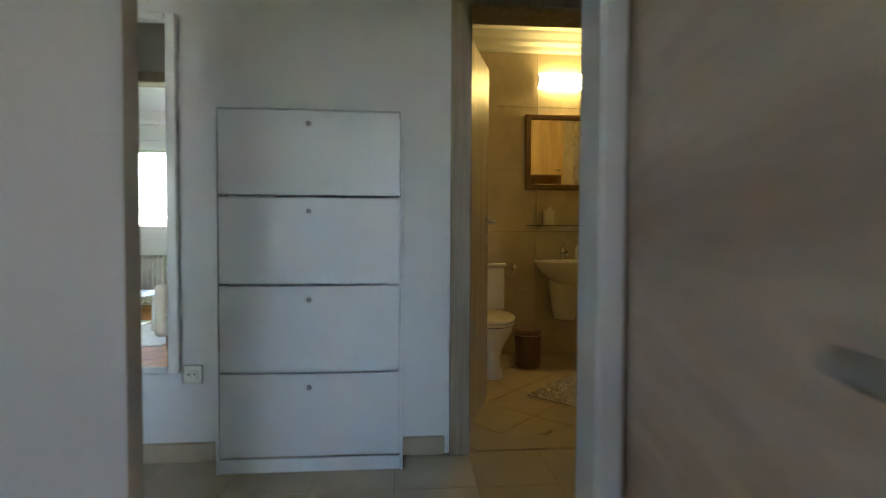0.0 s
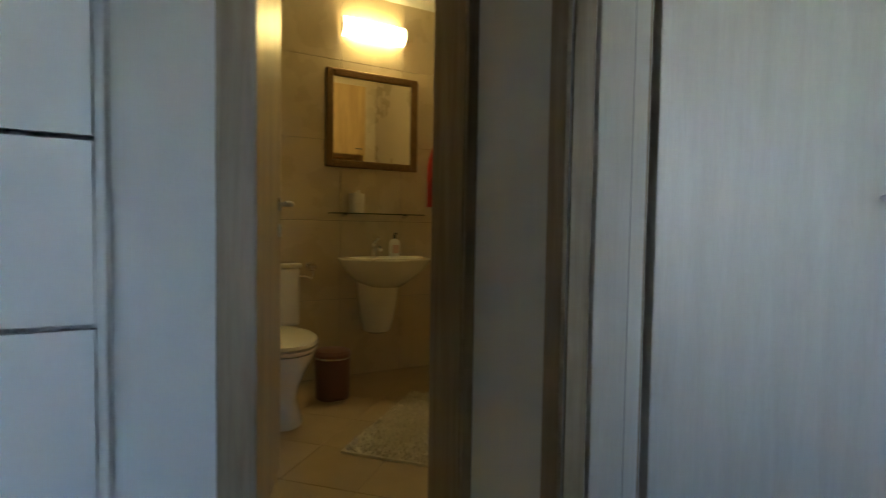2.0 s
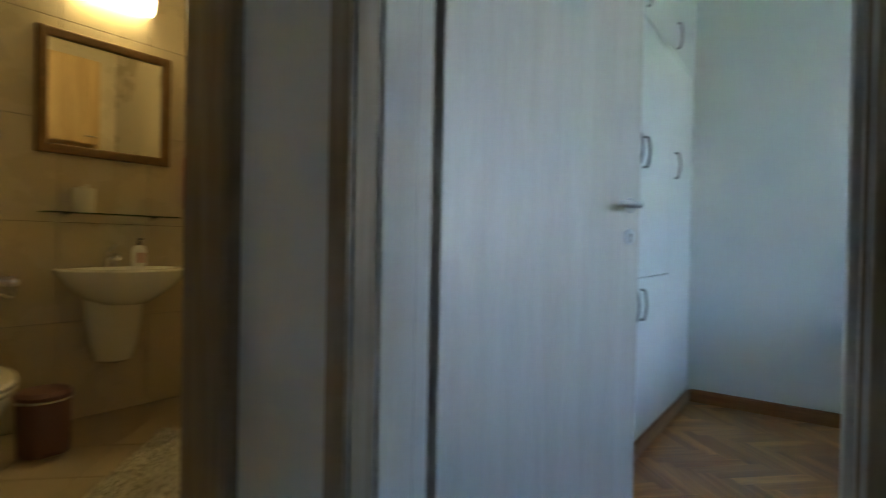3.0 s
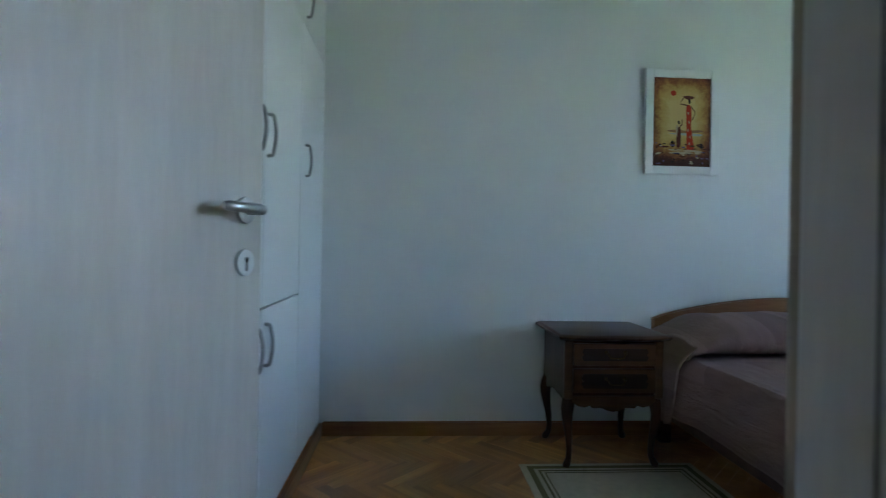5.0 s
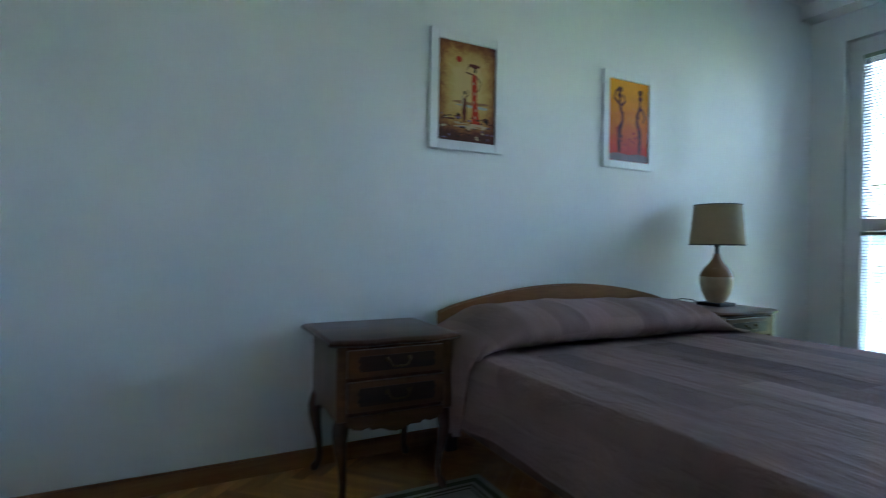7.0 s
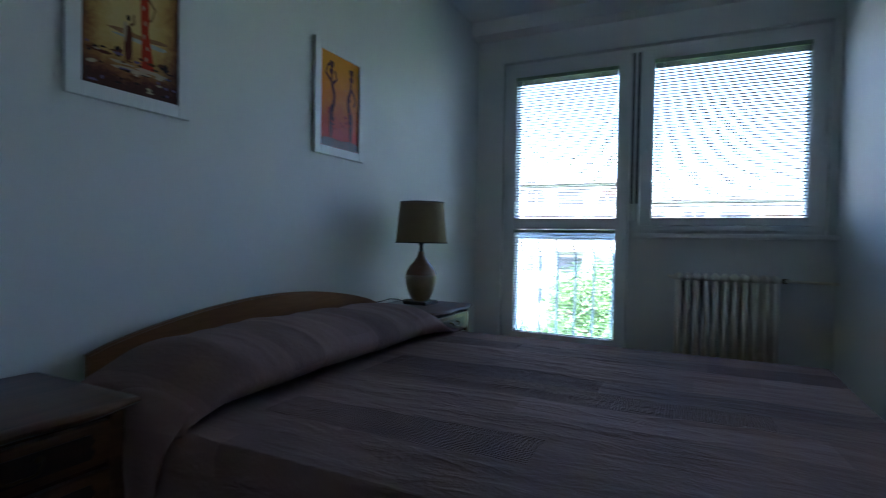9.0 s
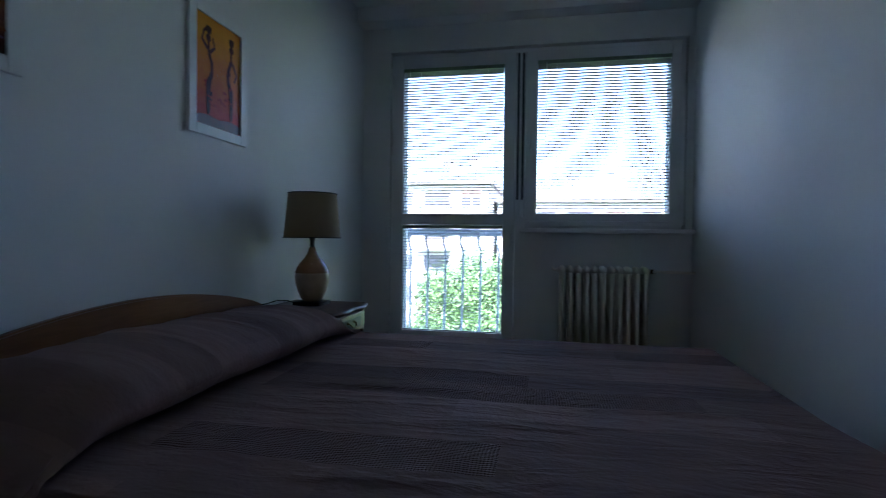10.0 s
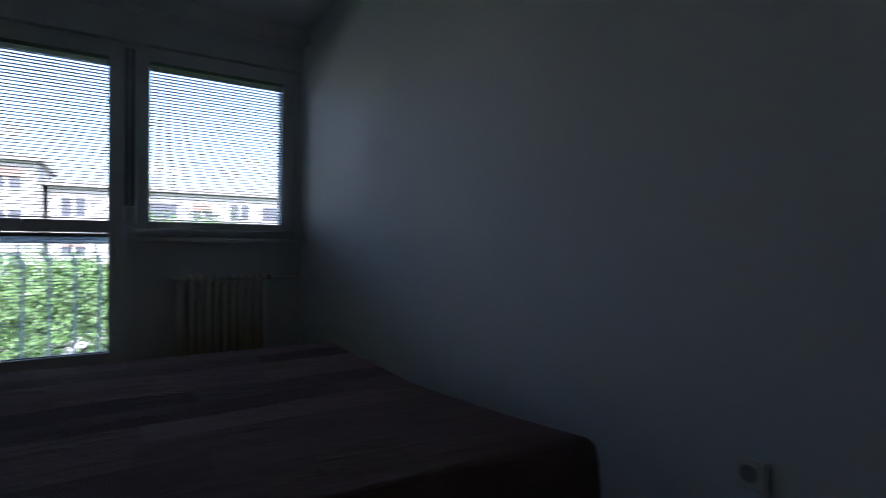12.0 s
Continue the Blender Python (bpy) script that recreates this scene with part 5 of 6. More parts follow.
def loft(rings, cap=True):
    bm_ = bmesh.new()
    vs = [[bm_.verts.new(p) for p in r] for r in rings]
    n = len(vs[0])
    for a, b in zip(vs, vs[1:]):
        for k in range(n):
            bm_.faces.new((a[k], a[(k + 1) % n], b[(k + 1) % n], b[k]))
    if cap:
        bm_.faces.new(vs[0][::-1])
        bm_.faces.new(vs[-1])
    return bm_


part("bowl", loft([oval(0, -0.54, 0.105, 0.175, 0.0), oval(0, -0.54, 0.095, 0.165, 0.04), oval(0, -0.53, 0.080, 0.145, 0.12), oval(0, -0.52, 0.095, 0.16, 0.19), oval(0, -0.48, 0.150, 0.23, 0.27), oval(0, -0.485, 0.180, 0.275, 0.33), oval(0, -0.485, 0.186, 0.288, 0.365)]), CERAM, wc, smooth=True)
part("trap", soft_box(-0.09, 0.09, -0.34, -0.02, 0.0, 0.365, 0.03, 3), CERAM, wc, smooth=True)
part("seat", loft([oval(0, -0.485, 0.190, 0.293, 0.372), oval(0, -0.485, 0.194, 0.297, 0.380), oval(0, -0.485, 0.190, 0.293, 0.390)]), CERAM, wc, smooth=True)
part("seat_lid", loft([oval(0, -0.485, 0.190, 0.293, 0.394), oval(0, -0.485, 0.195, 0.298, 0.404), oval(0, -0.485, 0.188, 0.290, 0.418), oval(0, -0.485, 0.14, 0.23, 0.425)]), CERAM, wc, smooth=True)
part("flush_button", moved(lathe([(0.022, 0), (0.022, 0.006), (0.018, 0.009), (0.002, 0.009)], 20), pose(0, -0.085, 0.772)), CHROME, wc, smooth=True)

vl = thing("angle_valve", "chrome angle valve with flexible hose", "valve", at=pose(0.735, 4.327, 0.735))
part("wall_flange", moved(lathe([(0.030, 0), (0.028, 0.006), (0.012, 0.010)], 20), pose(0, 0, 0, 90)), CHROME, vl, smooth=True)
part("body", tube([(0, -0.005, 0), (0, -0.06, 0)], 0.013, 12), CHROME, vl, smooth=True)
part("grip", moved(lathe([(0.024, 0), (0.026, 0.008), (0.020, 0.024), (0.008, 0.028)], 16), pose(0, -0.055, 0, 90)), CHROME, vl, smooth=True)
part("hose", tube([(0, -0.04, -0.01), (0.01, -0.045, -0.05), (0.0, -0.05, -0.075), (-0.05, -0.055, -0.055), (-0.12, -0.06, -0.06)], 0.008, 10), CHROME, vl, smooth=True)

SX = 1.165
sink = thing("washbasin", "white ceramic washbasin with half pedestal", "washbasin", at=pose(SX, 4.325, 0))
out_ = [oval(0, -0.12, 0.13, 0.20, 0.615, 40, 0.5), oval(0, -0.14, 0.19, 0.25, 0.66, 40, 0.5), oval(0, -0.17, 0.255, 0.29, 0.72, 40, 0.45), oval(0, -0.18, 0.295, 0.305, 0.775, 40, 0.42), oval(0, -0.18, 0.302, 0.310, 0.79, 40, 0.42), oval(0, -0.18, 0.298, 0.306, 0.800, 40, 0.42), oval(0, -0.20, 0.245, 0.235, 0.799, 40, 0.5), oval(0, -0.20, 0.22, 0.215, 0.76, 40, 0.5), oval(0, -0.20, 0.14, 0.14, 0.69, 40, 0.5), oval(0, -0.20, 0.03, 0.03, 0.675, 40, 0.5)]
part("basin", loft(out_), CERAM, sink, smooth=True)
part("pedestal", loft([oval(-0.02, -0.10, 0.055, 0.07, 0.300, 28), oval(-0.02, -0.11, 0.088, 0.10, 0.318, 28), oval(-0.02, -0.12, 0.110, 0.122, 0.40, 28), oval(-0.02, -0.125, 0.128, 0.138, 0.52, 28), oval(-0.02, -0.125, 0.140, 0.145, 0.64, 28)]), CERAM, sink, smooth=True)
tap = thing("mixer_tap", "chrome single-lever mixer tap on the basin", "tap", at=pose(SX - 0.03, 4.245, 0.799))
part("body", lathe([(0.026, 0), (0.024, 0.01), (0.021, 0.05), (0.022, 0.075), (0.016, 0.085)], 20), CHROME, tap, smooth=True)
part("spout", tube([(0, 0, 0.045), (0, -0.05, 0.062), (0, -0.10, 0.060), (0, -0.115, 0.045)], [0.016, 0.014, 0.012, 0.011], 12), CHROME, tap, smooth=True)
part("lever", tube([(0, 0, 0.085), (0.006, -0.02, 0.105), (0.012, -0.06, 0.125)], [0.013, 0.009, 0.006], 10), CHROME, tap, smooth=True)
sp = thing("soap_dispenser", "clear pink soap bottle with dark pump", "soap dispenser", at=pose(SX + 0.10, 4.21, 0.800))
part("bottle", loft([oval(0, 0, 0.032, 0.022, 0.0, 20), oval(0, 0, 0.036, 0.025, 0.01, 20), oval(0, 0, 0.036, 0.025, 0.085, 20), oval(0, 0, 0.028, 0.020, 0.105, 20), oval(0, 0, 0.012, 0.012, 0.115, 20)]), FROST, sp, smooth=True)
part("label_patch", soft_box(-0.022, 0.022, -0.0275, -0.0235, 0.02, 0.075, 0.001), SOAP, sp, "pink printed label")
part("pump", tube([(0, 0, 0.113), (0, 0, 0.145), (0, -0.012, 0.150), (0, -0.035, 0.148)], [0.011, 0.006, 0.007, 0.005], 10), BLACK, sp, smooth=True)

sh = thing("glass_shelf", "narrow glass shelf on two chrome brackets", "shelf")
part("glass_plate", soft_box(0.845, 1.485, 4.205, 4.322, 1.072, 1.079, 0.002), SHELFG, sh)
for x in (0.95, 1.38):
    part("bracket", tube([(x, 4.328, 1.062), (x, 4.29, 1.066), (x, 4.262, 1.070)], [0.012, 0.009, 0.006], 10), CHROME, sh, smooth=True)
cup = thing("plastic_cup", "translucent white plastic cup on the glass shelf", "cup", at=pose(1.02, 4.262, 1.079))
part("body", lathe([(0.044, 0), (0.047, 0.004), (0.050, 0.125), (0.048, 0.125), (0.043, 0.008), (0.002, 0.006)], 24), FROST, cup, smooth=True)
bm = bmesh.new()
for k in range(3):
    tube([(-0.01 + 0.012 * k, 0.004 * k, 0.008), (-0.025 + 0.02 * k, 0.01, 0.125 + 0.012 * k)], [0.006, 0.011], 8, bm)
part("brushes", bm, FROST, cup)

bmir = thing("bathroom_mirror", "wall mirror in a carved dark gilt frame", "mirror")
a0, a1, c0, c1, fw = 0.826, 1.466, 1.372, 1.998, 0.048
for n, r in (("frame_side", (a0, a0 + fw, c0, c1)), ("frame_side", (a1 - fw, a1, c0, c1)), ("frame_rail", (a0 + fw, a1 - fw, c0, c0 + fw)), ("frame_rail", (a0 + fw, a1 - fw, c1 - fw, c1))):
    part(n, soft_box(r[0], r[1], 4.295, 4.327, r[2], r[3], 0.009, 3), GILT, bmir)
part("mirror_glass", boxes((a0 + fw - 0.004, a1 - fw + 0.004, 4.310, 4.316, c0 + fw - 0.004, c1 - fw + 0.004)), MIRROR, bmir)

bl = thing("bathroom_wall_lamp", "lit white glass tube wall lamp above the mirror", "wall lamp")
def half_tube(x0, x1):
    prof = [(4.315 - 0.058 * math.sin(math.pi * k / 14), 2.272 - 0.062 * math.cos(math.pi * k / 14)) for k in range(15)]
    return prism(prof, "x", x0, x1)
part("glass", half_tube(0.985, 1.295), LAMPG, bl, "glowing glass tube", smooth=True)
part("glass_end", half_tube(0.925, 0.985), LAMPE, bl, smooth=True)
part("glass_end", half_tube(1.295, 1.355), LAMPE, bl, smooth=True)
for x in (0.916, 1.355):
    part("end_cap", half_tube(x, x + 0.009), CHROME, bl)
part("back_plate", soft_box(0.93, 1.35, 4.315, 4.327, 2.235, 2.31, 0.003), CHROME, bl)

bn = thing("pedal_bin", "brown plastic pedal bin with chrome rim", "bin", at=pose(0.775, 3.955, 0))
part("body", lathe([(0.092, 0), (0.096, 0.006), (0.102, 0.235), (0.100, 0.238)], 36), BINB, bn, smooth=True)
part("rim", lathe([(0.104, 0.236), (0.105, 0.240), (0.104, 0.246)], 36), CHROME, bn, smooth=True)
part("lid", lathe([(0.103, 0.246), (0.104, 0.262), (0.092, 0.278), (0.05, 0.286), (0.004, 0.288)], 36), BINB, bn, smooth=True)
part("pedal", soft_box(-0.03, 0.03, -0.135, -0.088, 0.010, 0.020, 0.004), CHROME, bn, "metal pedal")

hc = thing("hanging_cabinet", "oak hanging cabinet with an open lower shelf", "cabinet")
hx0, hx1 = 1.22, 1.60
part("carcass", boxes((hx0, hx0 + 0.016, 2.662, 2.90, 1.44, 2.30), (hx1 - 0.016, hx1, 2.662, 2.90, 1.44, 2.30), (hx0 + 0.016, hx1 - 0.016, 2.662, 2.90, 2.284, 2.30), (hx0 + 0.016, hx1 - 0.016, 2.662, 2.90, 1.44, 1.456), (hx0 + 0.016, hx1 - 0.016, 2.662, 2.90, 1.66, 1.676), (hx0 + 0.016, hx1 - 0.016, 2.662, 2.668, 1.456, 2.284)), OAKC, hc)
dd = part("door", soft_box(hx0 + 0.002, hx1 - 0.002, 2.901, 2.918, 1.664, 2.298, 0.003), OAKC, hc)
part("handle", tube([(1.50, 2.918, 1.715), (1.50, 2.94, 1.715), (1.56, 2.94, 1.715), (1.56, 2.918, 1.715)], 0.006, 10), CHROME, dd)

tw = thing("towel", "red towel hanging on a hook in the bathroom", "towel")
bm = bmesh.new()
rows_ = []
for i in range(14):
    z = 1.555 - 0.42 * i / 13
    w = 0.03 + 0.035 * min(1, i / 4)
    rows_.append([bm.verts.new((1.612 + w * (2 * j / 12 - 1), 4.292 - 0.016 * math.sin(5 * math.pi * j / 12) * min(1, i / 3), z)) for j in range(13)])
for p0, p1 in zip(rows_, rows_[1:]):
    for j in range(12):
        bm.faces.new((p0[j], p0[j + 1], p1[j + 1], p1[j]))
cloth = part("cloth", bm, RED, tw, smooth=True)
so = cloth.modifiers.new("thickness", "SOLIDIFY")
so.thickness = 0.008
part("hook", tube([(1.612, 4.326, 1.562), (1.612, 4.296, 1.556), (1.612, 4.290, 1.574)], 0.006, 8), CHROME, tw)

rg = thing("bath_mat", "cream shaggy bath mat lying askew on tiles", "rug")
corner, e1, e2 = Vector((0.590, 3.215, 0)), Vector((0.72, 0.69, 0)).normalized(), Vector((0.69, -0.72, 0)).normalized()
bm = bmesh.new()
box(bm, 0, 0.86, 0, 0.55, 0, 0.010, Matrix(((e1.x, e2.x, 0, corner.x), (e1.y, e2.y, 0, corner.y), (0, 0, 1, 0), (0, 0, 0, 1))))
part("backing", bm, SHAG, rg)
tufts, faces = [], []
rnd = random.Random(4)
for k in range(5200):
    a, b = rnd.uniform(0.004, 0.856), rnd.uniform(0.004, 0.546)
    p = corner + e1 * a + e2 * b
    t_, h, s = rnd.uniform(0, 2 * math.pi), rnd.uniform(0.014, 0.026), rnd.uniform(0.003, 0.006)
    lx, ly = rnd.uniform(-0.012, 0.012), rnd.uniform(-0.012, 0.012)
    i = len(tufts)
    tufts += [(p.x + s * math.cos(t_), p.y + s * math.sin(t_), 0.009), (p.x - s * math.cos(t_), p.y - s * math.sin(t_), 0.009), (p.x + lx - s * math.cos(t_) * 0.6, p.y + ly - s * math.sin(t_) * 0.6, h), (p.x + lx + s * math.cos(t_) * 0.6, p.y + ly + s * math.sin(t_) * 0.6, h)]
    faces.append((i, i + 1, i + 2, i + 3))
me = bpy.data.meshes.new("shag")
me.from_pydata(tufts, [], faces)
me.materials.append(SHAG)
pile = new("shag", me)
pile.parent = rg
pile["kind"] = "stuff"

# ---- living room, seen in the hall mirror ----
ct = thing("coffee_table", "small white square coffee table", "coffee table", at=pose(-3.33, -0.98, 0.012))
part("tabletop", soft_box(-0.45, 0.45, -0.28, 0.28, 0.40, 0.45, 0.004), LACQ, ct)
part("shelf", soft_box(-0.41, 0.41, -0.24, 0.24, 0.10, 0.115, 0.003), LACQ, ct)
for x in (-0.425, 0.425):
    for y in (-0.255, 0.255):
        part("leg", soft_box(x - 0.025, x + 0.025, y - 0.025, y + 0.025, 0, 0.40, 0.003), LACQ, ct)
bw = thing("plate", "dark shallow bowl on the coffee table", "bowl", at=pose(-3.25, -0.9, 0.462))
part("dish", lathe([(0.06, 0), (0.12, 0.012), (0.16, 0.03), (0.157, 0.033), (0.11, 0.017), (0.004, 0.008)], 28), BINB, bw, smooth=True)
ac = thing("armchair", "white upholstered tub armchair with metal feet", "armchair", at=pose(-1.95, -0.42, 0, 0, 0, 10))
part("seat", soft_box(-0.32, 0.32, -0.32, 0.32, 0.16, 0.42, 0.05, 4), SOFA, ac, smooth=True)
part("backrest", soft_box(-0.40, 0.40, -0.40, -0.24, 0.12, 0.78, 0.06, 4), SOFA, ac, smooth=True)
for s in (-1, 1):
    part("armrest", soft_box(s * 0.36 - 0.06, s * 0.36 + 0.06, -0.26, 0.36, 0.12, 0.60, 0.055, 4), SOFA, ac, smooth=True)
    for y in (-0.30, 0.28):
        part("foot", lathe([(0.012, 0), (0.016, 0.12), (0.02, 0.125)], 14, (s * 0.33, y, 0)), CHROME, ac, smooth=True)
lr = thing("living_room_rug", "cream rug under the coffee table", "rug")
part("field", soft_box(-4.3, -2.45, -1.75, -0.35, 0.0, 0.011, 0.004), RUGC, lr)

# ---- outside ----
GZ = -11.0
setting("ground", boxes((-900, 900, -1500, 300, GZ - 0.5, GZ)), GRASS, "grass and yard between apartment blocks", "ground")
setting("pavement_path", boxes((-200, 200, -30, -25, GZ, GZ + 0.05)), ASPH, "asphalt lane between the blocks", "road")
rail = thing("balcony_railing", "grey iron railing with bowed bars outside the door", "railing", kind="structure")
RY = -3.61
part("top_rail", soft_box(2.05, 3.42, RY - 0.03, RY + 0.03, 1.045, 1.105, 0.006), ALU, rail)
part("bottom_rail", soft_box(2.05, 3.42, RY - 0.02, RY + 0.02, 0.06, 0.09, 0.004), ALU, rail)
pts = [(0, 0, 1.05), (0, 0, 0.985), (-0.006, 0.006, 0.965), (-0.026, 0.030, 0.925), (-0.030, 0.036, 0.90), (-0.028, 0.034, 0.5), (-0.020, 0.024, 0.2), (0, 0, 0.10), (0, 0, 0.08)]
me = mesh_of("bar", tube(pts, 0.011, 8), ALU, True)
for k in range(9):
    b = new("bar", me)
    b.parent = rail
    b.matrix_basis = pose(2.12 + k * 0.158, RY, 0)
part("slab_edge", boxes((2.0, 3.45, RY - 0.06, WIN_Y - 0.301, -0.12, 0.03)), PLASTG, rail)


def block(name, at, w, floors, bays, storey, label):
    """An apartment house whose front looks along +y: wall, balconies, windows with frames, roof edge."""
    root = thing(name, label, "apartment building", at=at)
    h = floors * storey
    part("wall", boxes((-w / 2, w / 2, -12, 0, 0, h)), PLAST, root)
    part("roof", boxes((-w / 2 - 0.4, w / 2 + 0.4, -12.4, 0.5, h, h + 0.35)), ROOFM, root)
    bw_ = w / bays
    pane_me = mesh_of("window", boxes((-0.85, 0.85, -0.06, 0.03, 0.0, 1.4)), WINB)
    fr = bmesh.new()
    for r in ((-0.95, -0.85, -0.1, 1.5), (0.85, 0.95, -0.1, 1.5), (-0.85, 0.85, -0.1, 0.0), (-0.85, 0.85, 1.4, 1.5), (-0.04, 0.04, 0.0, 1.4)):
        box(fr, r[0], r[1], 0.0, 0.06, r[2], r[3])
    frame_me = mesh_of("window_frame", fr, PVC)
    door_me = mesh_of("balcony_door", boxes((-1.1, 1.1, -0.05, 0.03, 0.0, 2.1)), WINB)
    bal = bmesh.new()
    hw = bw_ * 0.46
    box(bal, -hw, hw, 0.0, 1.25, -0.18, 0.0)
    bal_me = mesh_of("balcony", bal, PLASTG)
    par = bmesh.new()
    box(par, -hw, hw, 1.17, 1.25, 0.0, 0.85)
    box(par, -hw, -hw + 0.08, 0.0, 1.17, 0.0, 0.85)
    box(par, hw - 0.08, hw, 0.0, 1.17, 0.0, 0.85)
    par_mes = [mesh_of("parapet", par.copy(), PLAST), mesh_of("parapet", par.copy(), BRICKR), mesh_of("parapet", par, PLAST)]
    shut = bmesh.new()
    box(shut, -0.85, 0.85, 0.03, 0.07, 0.75, 1.42)
    for k in range(9):
        box(shut, -0.85, 0.85, 0.07, 0.085, 0.77 + k * 0.07, 0.82 + k * 0.07)
    shut_me = mesh_of("roller_shutter", shut, BRICKR)
    rn = random.Random(len(name) + floors)

    def put(n_, me_, x, y, z, parent=root):
        o = new(n_, me_)
        o.parent = parent
        o.matrix_basis = pose(x, y, z)
        return o

    for f in range(floors):
        for b in range(bays):
            x, z = -w / 2 + (b + 0.5) * bw_, f * storey + 0.9
            if b % 3 == 1:
                put("window", door_me, x, 0.0, f * storey + 0.1)
                bo_ = put("balcony", bal_me, x, 0.0, f * storey + 0.05)
                put("parapet", par_mes[rn.randrange(3)], 0, 0, 0, bo_)
            else:
                w_ = put("window", pane_me, x, 0.0, z)
                put("window_frame", frame_me, 0, 0, 0, w_)
                if rn.random() < 0.35:
                    put("roller_shutter", shut_me, 0, 0, 0, w_)
    for k in range(floors):
        part("floor_band", boxes((-w / 2 - 0.02, w / 2 + 0.02, 0.0, 0.05, (k + 1) * storey - 0.16, (k + 1) * storey - 0.02)), PLASTG, root)
    return root, h


FZ = -43.0
blk, H1 = block("apartment_house", pose(20.2, FZ, GZ), 27, 6, 9, 2.80, "white rendered apartment block with balconies")
blk2, H2 = block("apartment_house", pose(-8.7, FZ - 4, GZ), 30, 5, 10, 3.10, "long white apartment block with a flat grey roof edge")


def aerial(x, y, z, kind):
    if kind == "dish":
        r = thing("satellite_dish", "grey satellite dish on a roof", "satellite dish", at=pose(x, y, z, 0, 0, random.uniform(-40, 40)))
        part("mast", tube([(0, 0, -1.05), (0, 0, 1.5)], 0.05, 8), ALU, r)
        part("reflector", moved(lathe([(0.02, 0), (0.30, 0.05), (0.55, 0.17), (0.62, 0.24), (0.60, 0.25), (0.02, 0.03)], 20), pose(0, 0.1, 1.55, -65)), PLASTG, r, smooth=True)
    else:
        r = thing("roof_aerial", "metal television aerial on a roof", "aerial", at=pose(x, y, z, 0, 0, random.uniform(-60, 60)))
        part("mast", tube([(0, 0, 0), (0, 0, 2.6)], 0.05, 8), ALU, r)
        part("boom", tube([(-0.8, 0, 2.4), (0.8, 0, 2.4)], 0.04, 6), ALU, r)
        for k in range(6):
            part("element", tube([(-0.75 + 0.3 * k, -0.45, 2.4), (-0.75 + 0.3 * k, 0.45, 2.4)], 0.03, 6), ALU, r)


random.seed(11)
for x, k in ((8.0, "dish"), (9.4, "aerial"), (10.4, "dish"), (11.0, "dish"), (13.5, "aerial"), (15.0, "dish")):
    aerial(x, FZ - 1.2, GZ + H1 + 0.35, k)
for x, k in ((1.6, "dish"), (-0.6, "dish"), (-2.2, "dish"), (-4.2, "aerial"), (-7.0, "dish"), (-8.6, "dish"), (-11.5, "aerial"), (-14.0, "dish")):
    aerial(x, FZ - 5.5, GZ + H2 + (1.4 if x == -8.6 else 0.35), k)


def tree(x, y, top, radius, seed, label):
    r = random.Random(seed)
    root = thing("tree", label, "tree", at=pose(x, y, GZ), group="yard trees")
    h = top - GZ
    bm_ = tube([(0, 0, 0), (0.1, 0.05, h * 0.25), (-0.05, 0.1, h * 0.5), (0.05, 0, h * 0.85)], [0.28, 0.22, 0.16, 0.05], 10)
    limbs = []
    for k in range(14):
        z = h * r.uniform(0.3, 0.8)
        a, l = r.uniform(0, 2 * math.pi), radius * r.uniform(0.5, 0.95)
        tip = (math.cos(a) * l, math.sin(a) * l, min(h * 0.93, z + l * r.uniform(0.35, 0.7)))
        limbs.append(tip)
        tube([(0, 0, z), (tip[0] * 0.45, tip[1] * 0.45, z + (tip[2] - z) * 0.6), tip], [0.09, 0.06, 0.02], 6, bm_)
    part("trunk", bm_, BARK, root)
    clumps = []
    for k in range(115):
        u, a = r.uniform(0, 1), r.uniform(0, 2 * math.pi)
        z = h * (0.32 + 0.68 * u)
        rad = radius * math.sqrt(max(0.02, 1 - ((u - 0.38) / 0.66) ** 2)) * r.uniform(0.35, 1.05)
        clumps.append((math.cos(a) * rad, math.sin(a) * rad, z - 0.5, r.uniform(0.45, 1.0)))
    verts, faces = [], []
    for cx, cy, cz, cr in clumps:
        for k in range(int(950 * cr)):
            d = Vector((r.gauss(0, 1), r.gauss(0, 1), r.gauss(0, 0.8))).normalized() * cr * r.uniform(0.5, 1.05)
            p = Vector((cx, cy, cz)) + d
            nrm = (d.normalized() + Vector((r.uniform(-1, 1), r.uniform(-1, 1), r.uniform(-0.2, 1)))).normalized()
            s = nrm.orthogonal().normalized() * r.uniform(0.022, 0.045)
            t2 = nrm.cross(s).normalized() * r.uniform(0.034, 0.064)
            i = len(verts)
            verts += [tuple(p - s * 0.2 - t2), tuple(p + s), tuple(p + t2), tuple(p - s)]
            faces.append((i, i + 1, i + 2, i + 3))
    me_ = bpy.data.meshes.new("crown")
    me_.from_pydata(verts, [], faces)
    me_.materials.append(LEAF)
    crown = new("crown", me_)
    crown.parent = root
    crown["kind"] = "stuff"
    return root


tree(3.8, -15.5, 0.85, 2.7, 3, "tall leafy green tree in the yard")
tree(0.4, -16.5, 1.75, 2.9, 5, "tall leafy green tree beside another in the yard")
tree(-3.5, -18.0, 1.3, 3.0, 8, "broad leafy green tree in the yard")
tree(7.6, -19.0, -2.2, 2.5, 9, "smaller leafy tree in the yard")

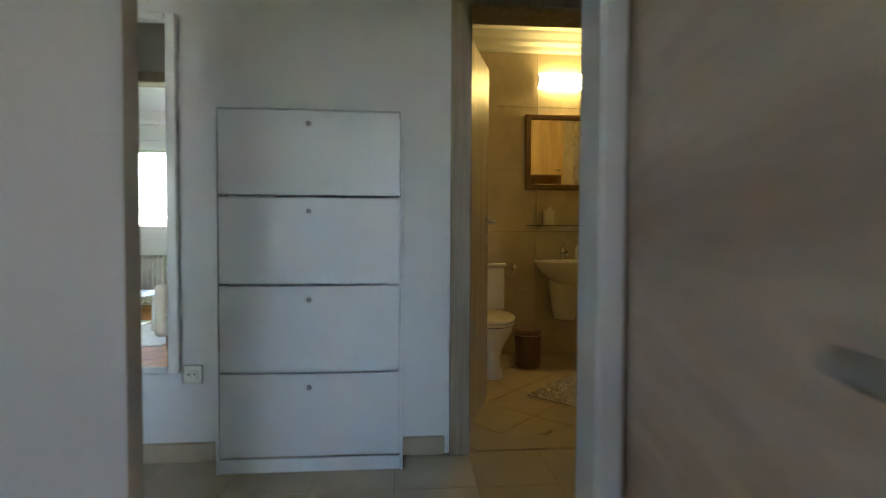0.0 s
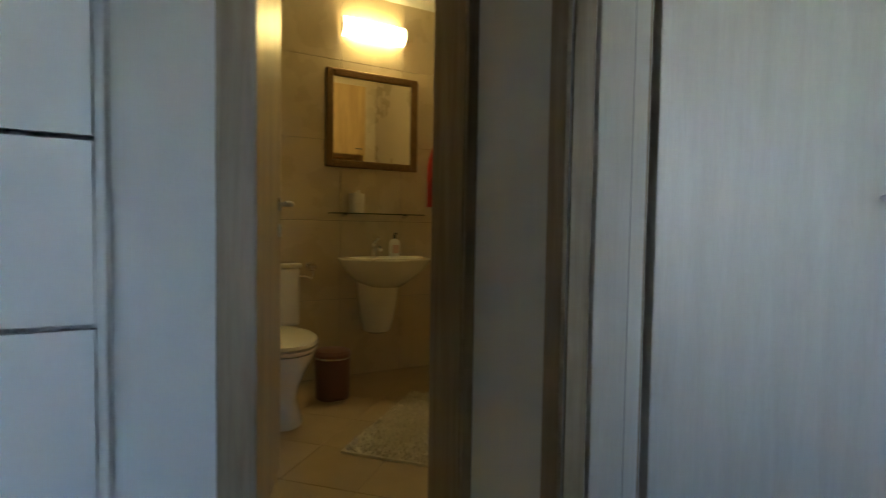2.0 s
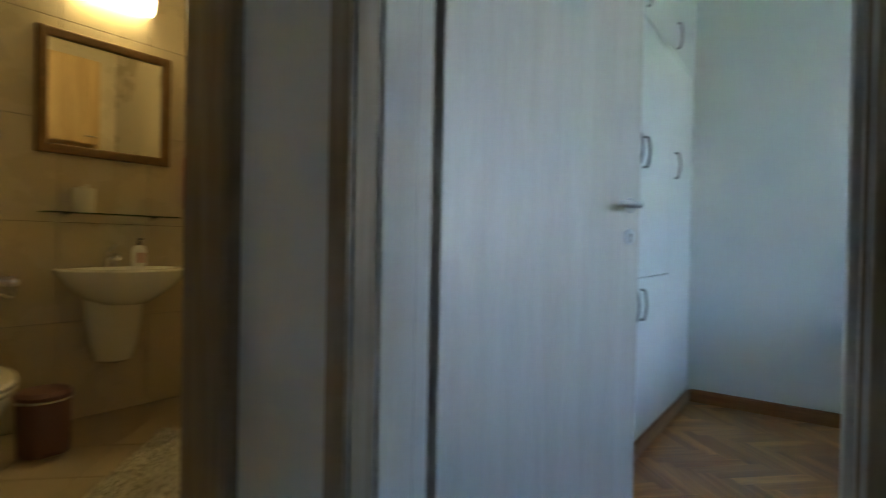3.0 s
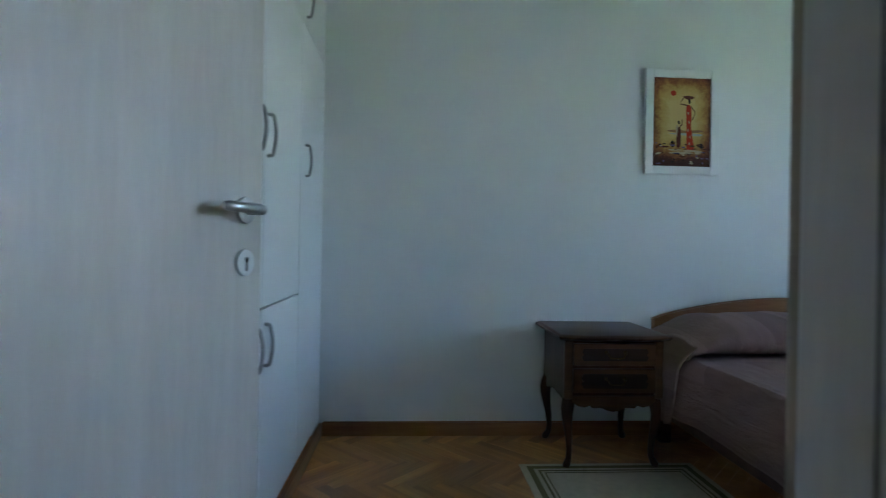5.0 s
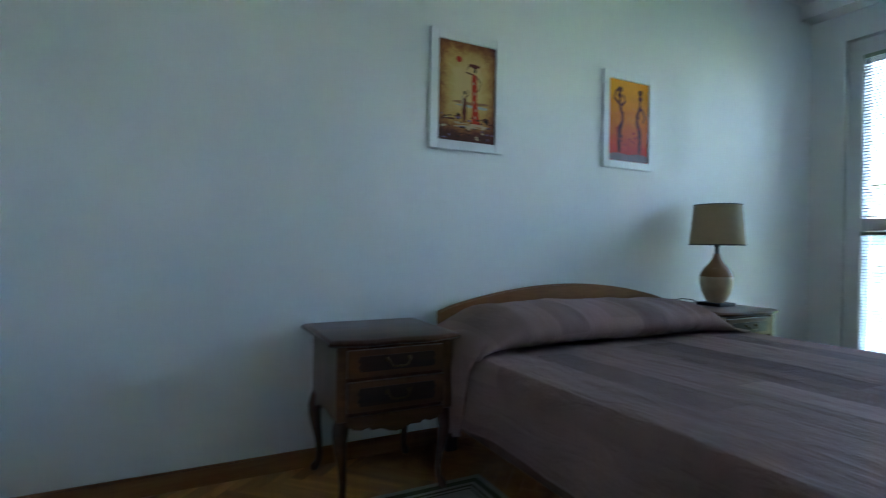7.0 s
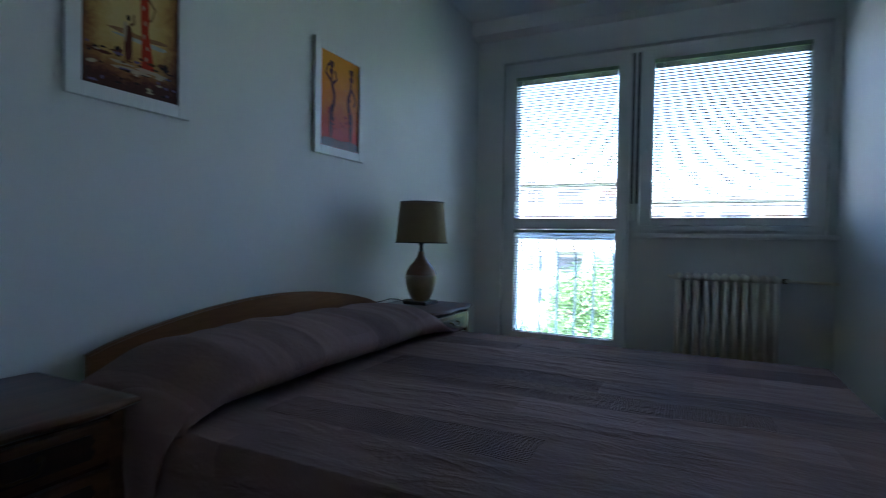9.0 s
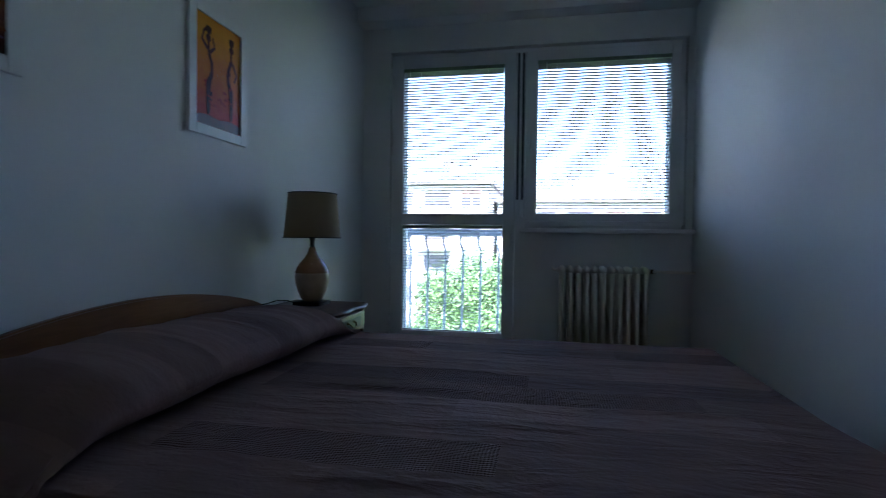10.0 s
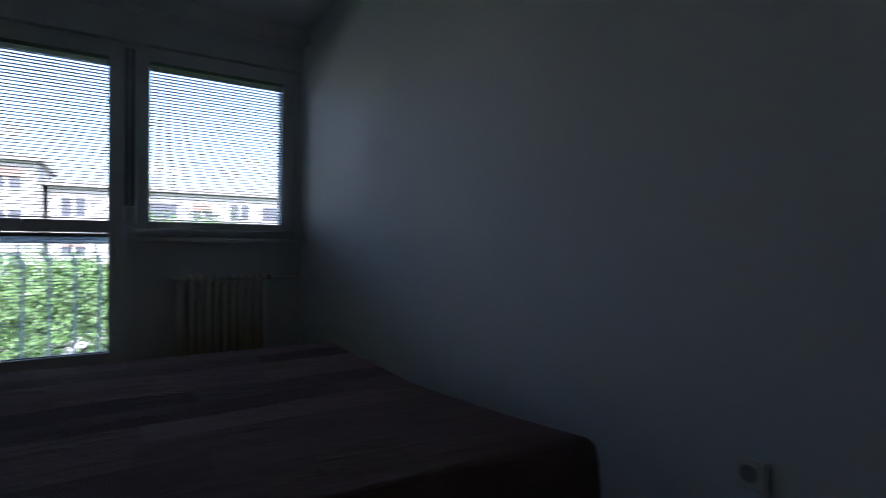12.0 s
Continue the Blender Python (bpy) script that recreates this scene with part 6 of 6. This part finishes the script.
# ---- tiles ----
def tile_mesh(name, w, d, t, material, lip=0.0015):
    bm_ = bmesh.new()
    box(bm_, -w / 2, w / 2, -d / 2, d / 2, -t, -lip)
    top = [f for f in bm_.faces if all(abs(v.co.z + lip) < 1e-6 for v in f.verts)][0]
    r = bmesh.ops.inset_region(bm_, faces=[top], thickness=lip * 1.2, depth=0)
    for v in top.verts:
        v.co.z = 0
    return mesh_of(name, bm_, material)


random.seed(21)
full = tile_mesh("tile", 0.327, 0.327, 0.006, TILE)
for i in range(10):
    for j in range(5):
        x, y = -2.355 + 0.330 * i, 1.27 + 0.330 * j
        if y < 2.45:
            o = new("tile", full)
            o.parent = floor_hall
            o.matrix_basis = pose(x - 0.015, y, random.uniform(-0.0006, 0.0006))
for x0, x1, y0, y1 in ((0.12, 0.70, 2.44, 2.59),):
    part("tile", boxes((x0, x1, y0, y1, -0.006, -0.0002)), TILE, floor_hall)
for i in range(-8, 9):
    for j in range(-8, 9):
        q = Matrix.Rotation(radians(45), 4, "Z") @ Vector((i * 0.330, j * 0.330, 0))
        x, y = 0.307 + q.x, 2.635 + q.y + 0.23
        if -0.15 < x < 1.56 and 2.84 < y < 4.09:
            o = new("tile", full)
            o.parent = floor_bath
            o.matrix_basis = pose(x, y, random.uniform(-0.0006, 0.0006), 0, 0, 45)
part("threshold", soft_box(0.735, 0.80, 1.165, 1.97, -0.006, 0.003, 0.002), SKIRTY, floor_bed)
part("tile_border", boxes((-0.4, 1.80, 2.592, 2.63, -0.006, -0.0022), (-0.4, 1.8, 4.12, 4.335, -0.006, -0.0022), (-0.4, -0.16, 2.63, 4.12, -0.006, -0.0022), (1.57, 1.8, 2.63, 4.12, -0.006, -0.0022), (-0.16, 1.57, 2.63, 4.12, -0.0058, -0.0024)), TILE, floor_bath)
back = bpy.data.objects["wall_bath_back"]
for i in range(6):
    for j in range(5):
        x0, z0 = -0.36 + i * 0.43, 0.0 + j * 0.514
        if x0 > 1.79:
            continue
        b_ = soft_box(x0 + 0.0015, min(1.80, x0 + 0.4285), 4.327, 4.3345, z0 + 0.0015, min(2.51, z0 + 0.5125), 0.0012, 1)
        part("tile", b_, WTILE, back)

# ---- herringbone parquet ----
random.seed(31)
PW, PL = 0.058, 0.348
plank = bmesh.new()
box(plank, -PW / 2 + 0.0005, PW / 2 - 0.0005, -PL / 2 + 0.0005, PL / 2 - 0.0005, -0.004, 0.0)
plank_me = mesh_of("plank", plank, PARQ)


def herring(x0, x1, y0, y1, turn=45):
    """Places of planks laid in herringbone over a rectangle."""
    out = []
    c = Vector(((x0 + x1) / 2, (y0 + y1) / 2, 0))
    rot = Matrix.Rotation(radians(turn), 4, "Z")
    n = int(max(x1 - x0, y1 - y0) / PW) + 8
    m_ = int(PL / PW)
    for k in range(-n, n):
        for s in range(-n // m_ - 2, n // m_ + 3):
            a = Vector((k * PW + s * PL, k * PW - s * PL, 0))
            for off, ang in ((Vector((PW / 2, PL / 2, 0)), 0), (Vector((PW + PL / 2, PW / 2 + PL - PL, 0)), 90)):
                p = rot @ (a + off) + c
                if x0 - 0.2 < p.x < x1 + 0.2 and y0 - 0.2 < p.y < y1 + 0.2:
                    out.append((p.x, p.y, turn + ang))
    return out


def joined(parent, places, x0, x1, y0, y1):
    bm_ = bmesh.new()
    for x, y, a in places:
        if x0 < x < x1 and y0 < y < y1:
            box(bm_, -PW / 2 + 0.0005, PW / 2 - 0.0005, -PL / 2 + 0.0005, PL / 2 - 0.0005, -0.004, 0.0, pose(x, y, random.uniform(-0.0003, 0.0003), 0, 0, a))
    ob = part("parquet_rest", bm_, PARQ2, parent)
    ob["kind"] = "stuff"
    return ob


PARQ2 = wood("parquet_oak_rest", (0.36, 0.135, 0.032), (0.60, 0.28, 0.085), "z", 0.30, 6, 1.0, each=0.0, coat=0.25)
count = 0
rest = []
for x, y, a in herring(0.80, HEAD_X, WIN_Y, 2.5):
    inside = (FOOT_X - 0.17 < x < HEAD_X + 0.17 and WIN_Y - 0.17 < y < 2.1)
    if (not inside and not (0.76 < x < 2.0 and 0.9 < y < 2.45)) or (x < 0.93 and y > 0.8):
        continue
    if 1.35 < x and 0.30 < y and count < 300:
        o = new("plank", plank_me)
        o.parent = floor_bed
        o.matrix_basis = pose(x, y, random.uniform(-0.0003, 0.0003), 0, 0, a)
        count += 1
    else:
        rest.append((x, y, a))
joined(floor_bed, rest, 0, 9, -9, 9)
joined(floor_liv, herring(-5.2, 0.56, WIN_Y, 1.03), -5.3, 0.6, WIN_Y - 0.1, 1.06)
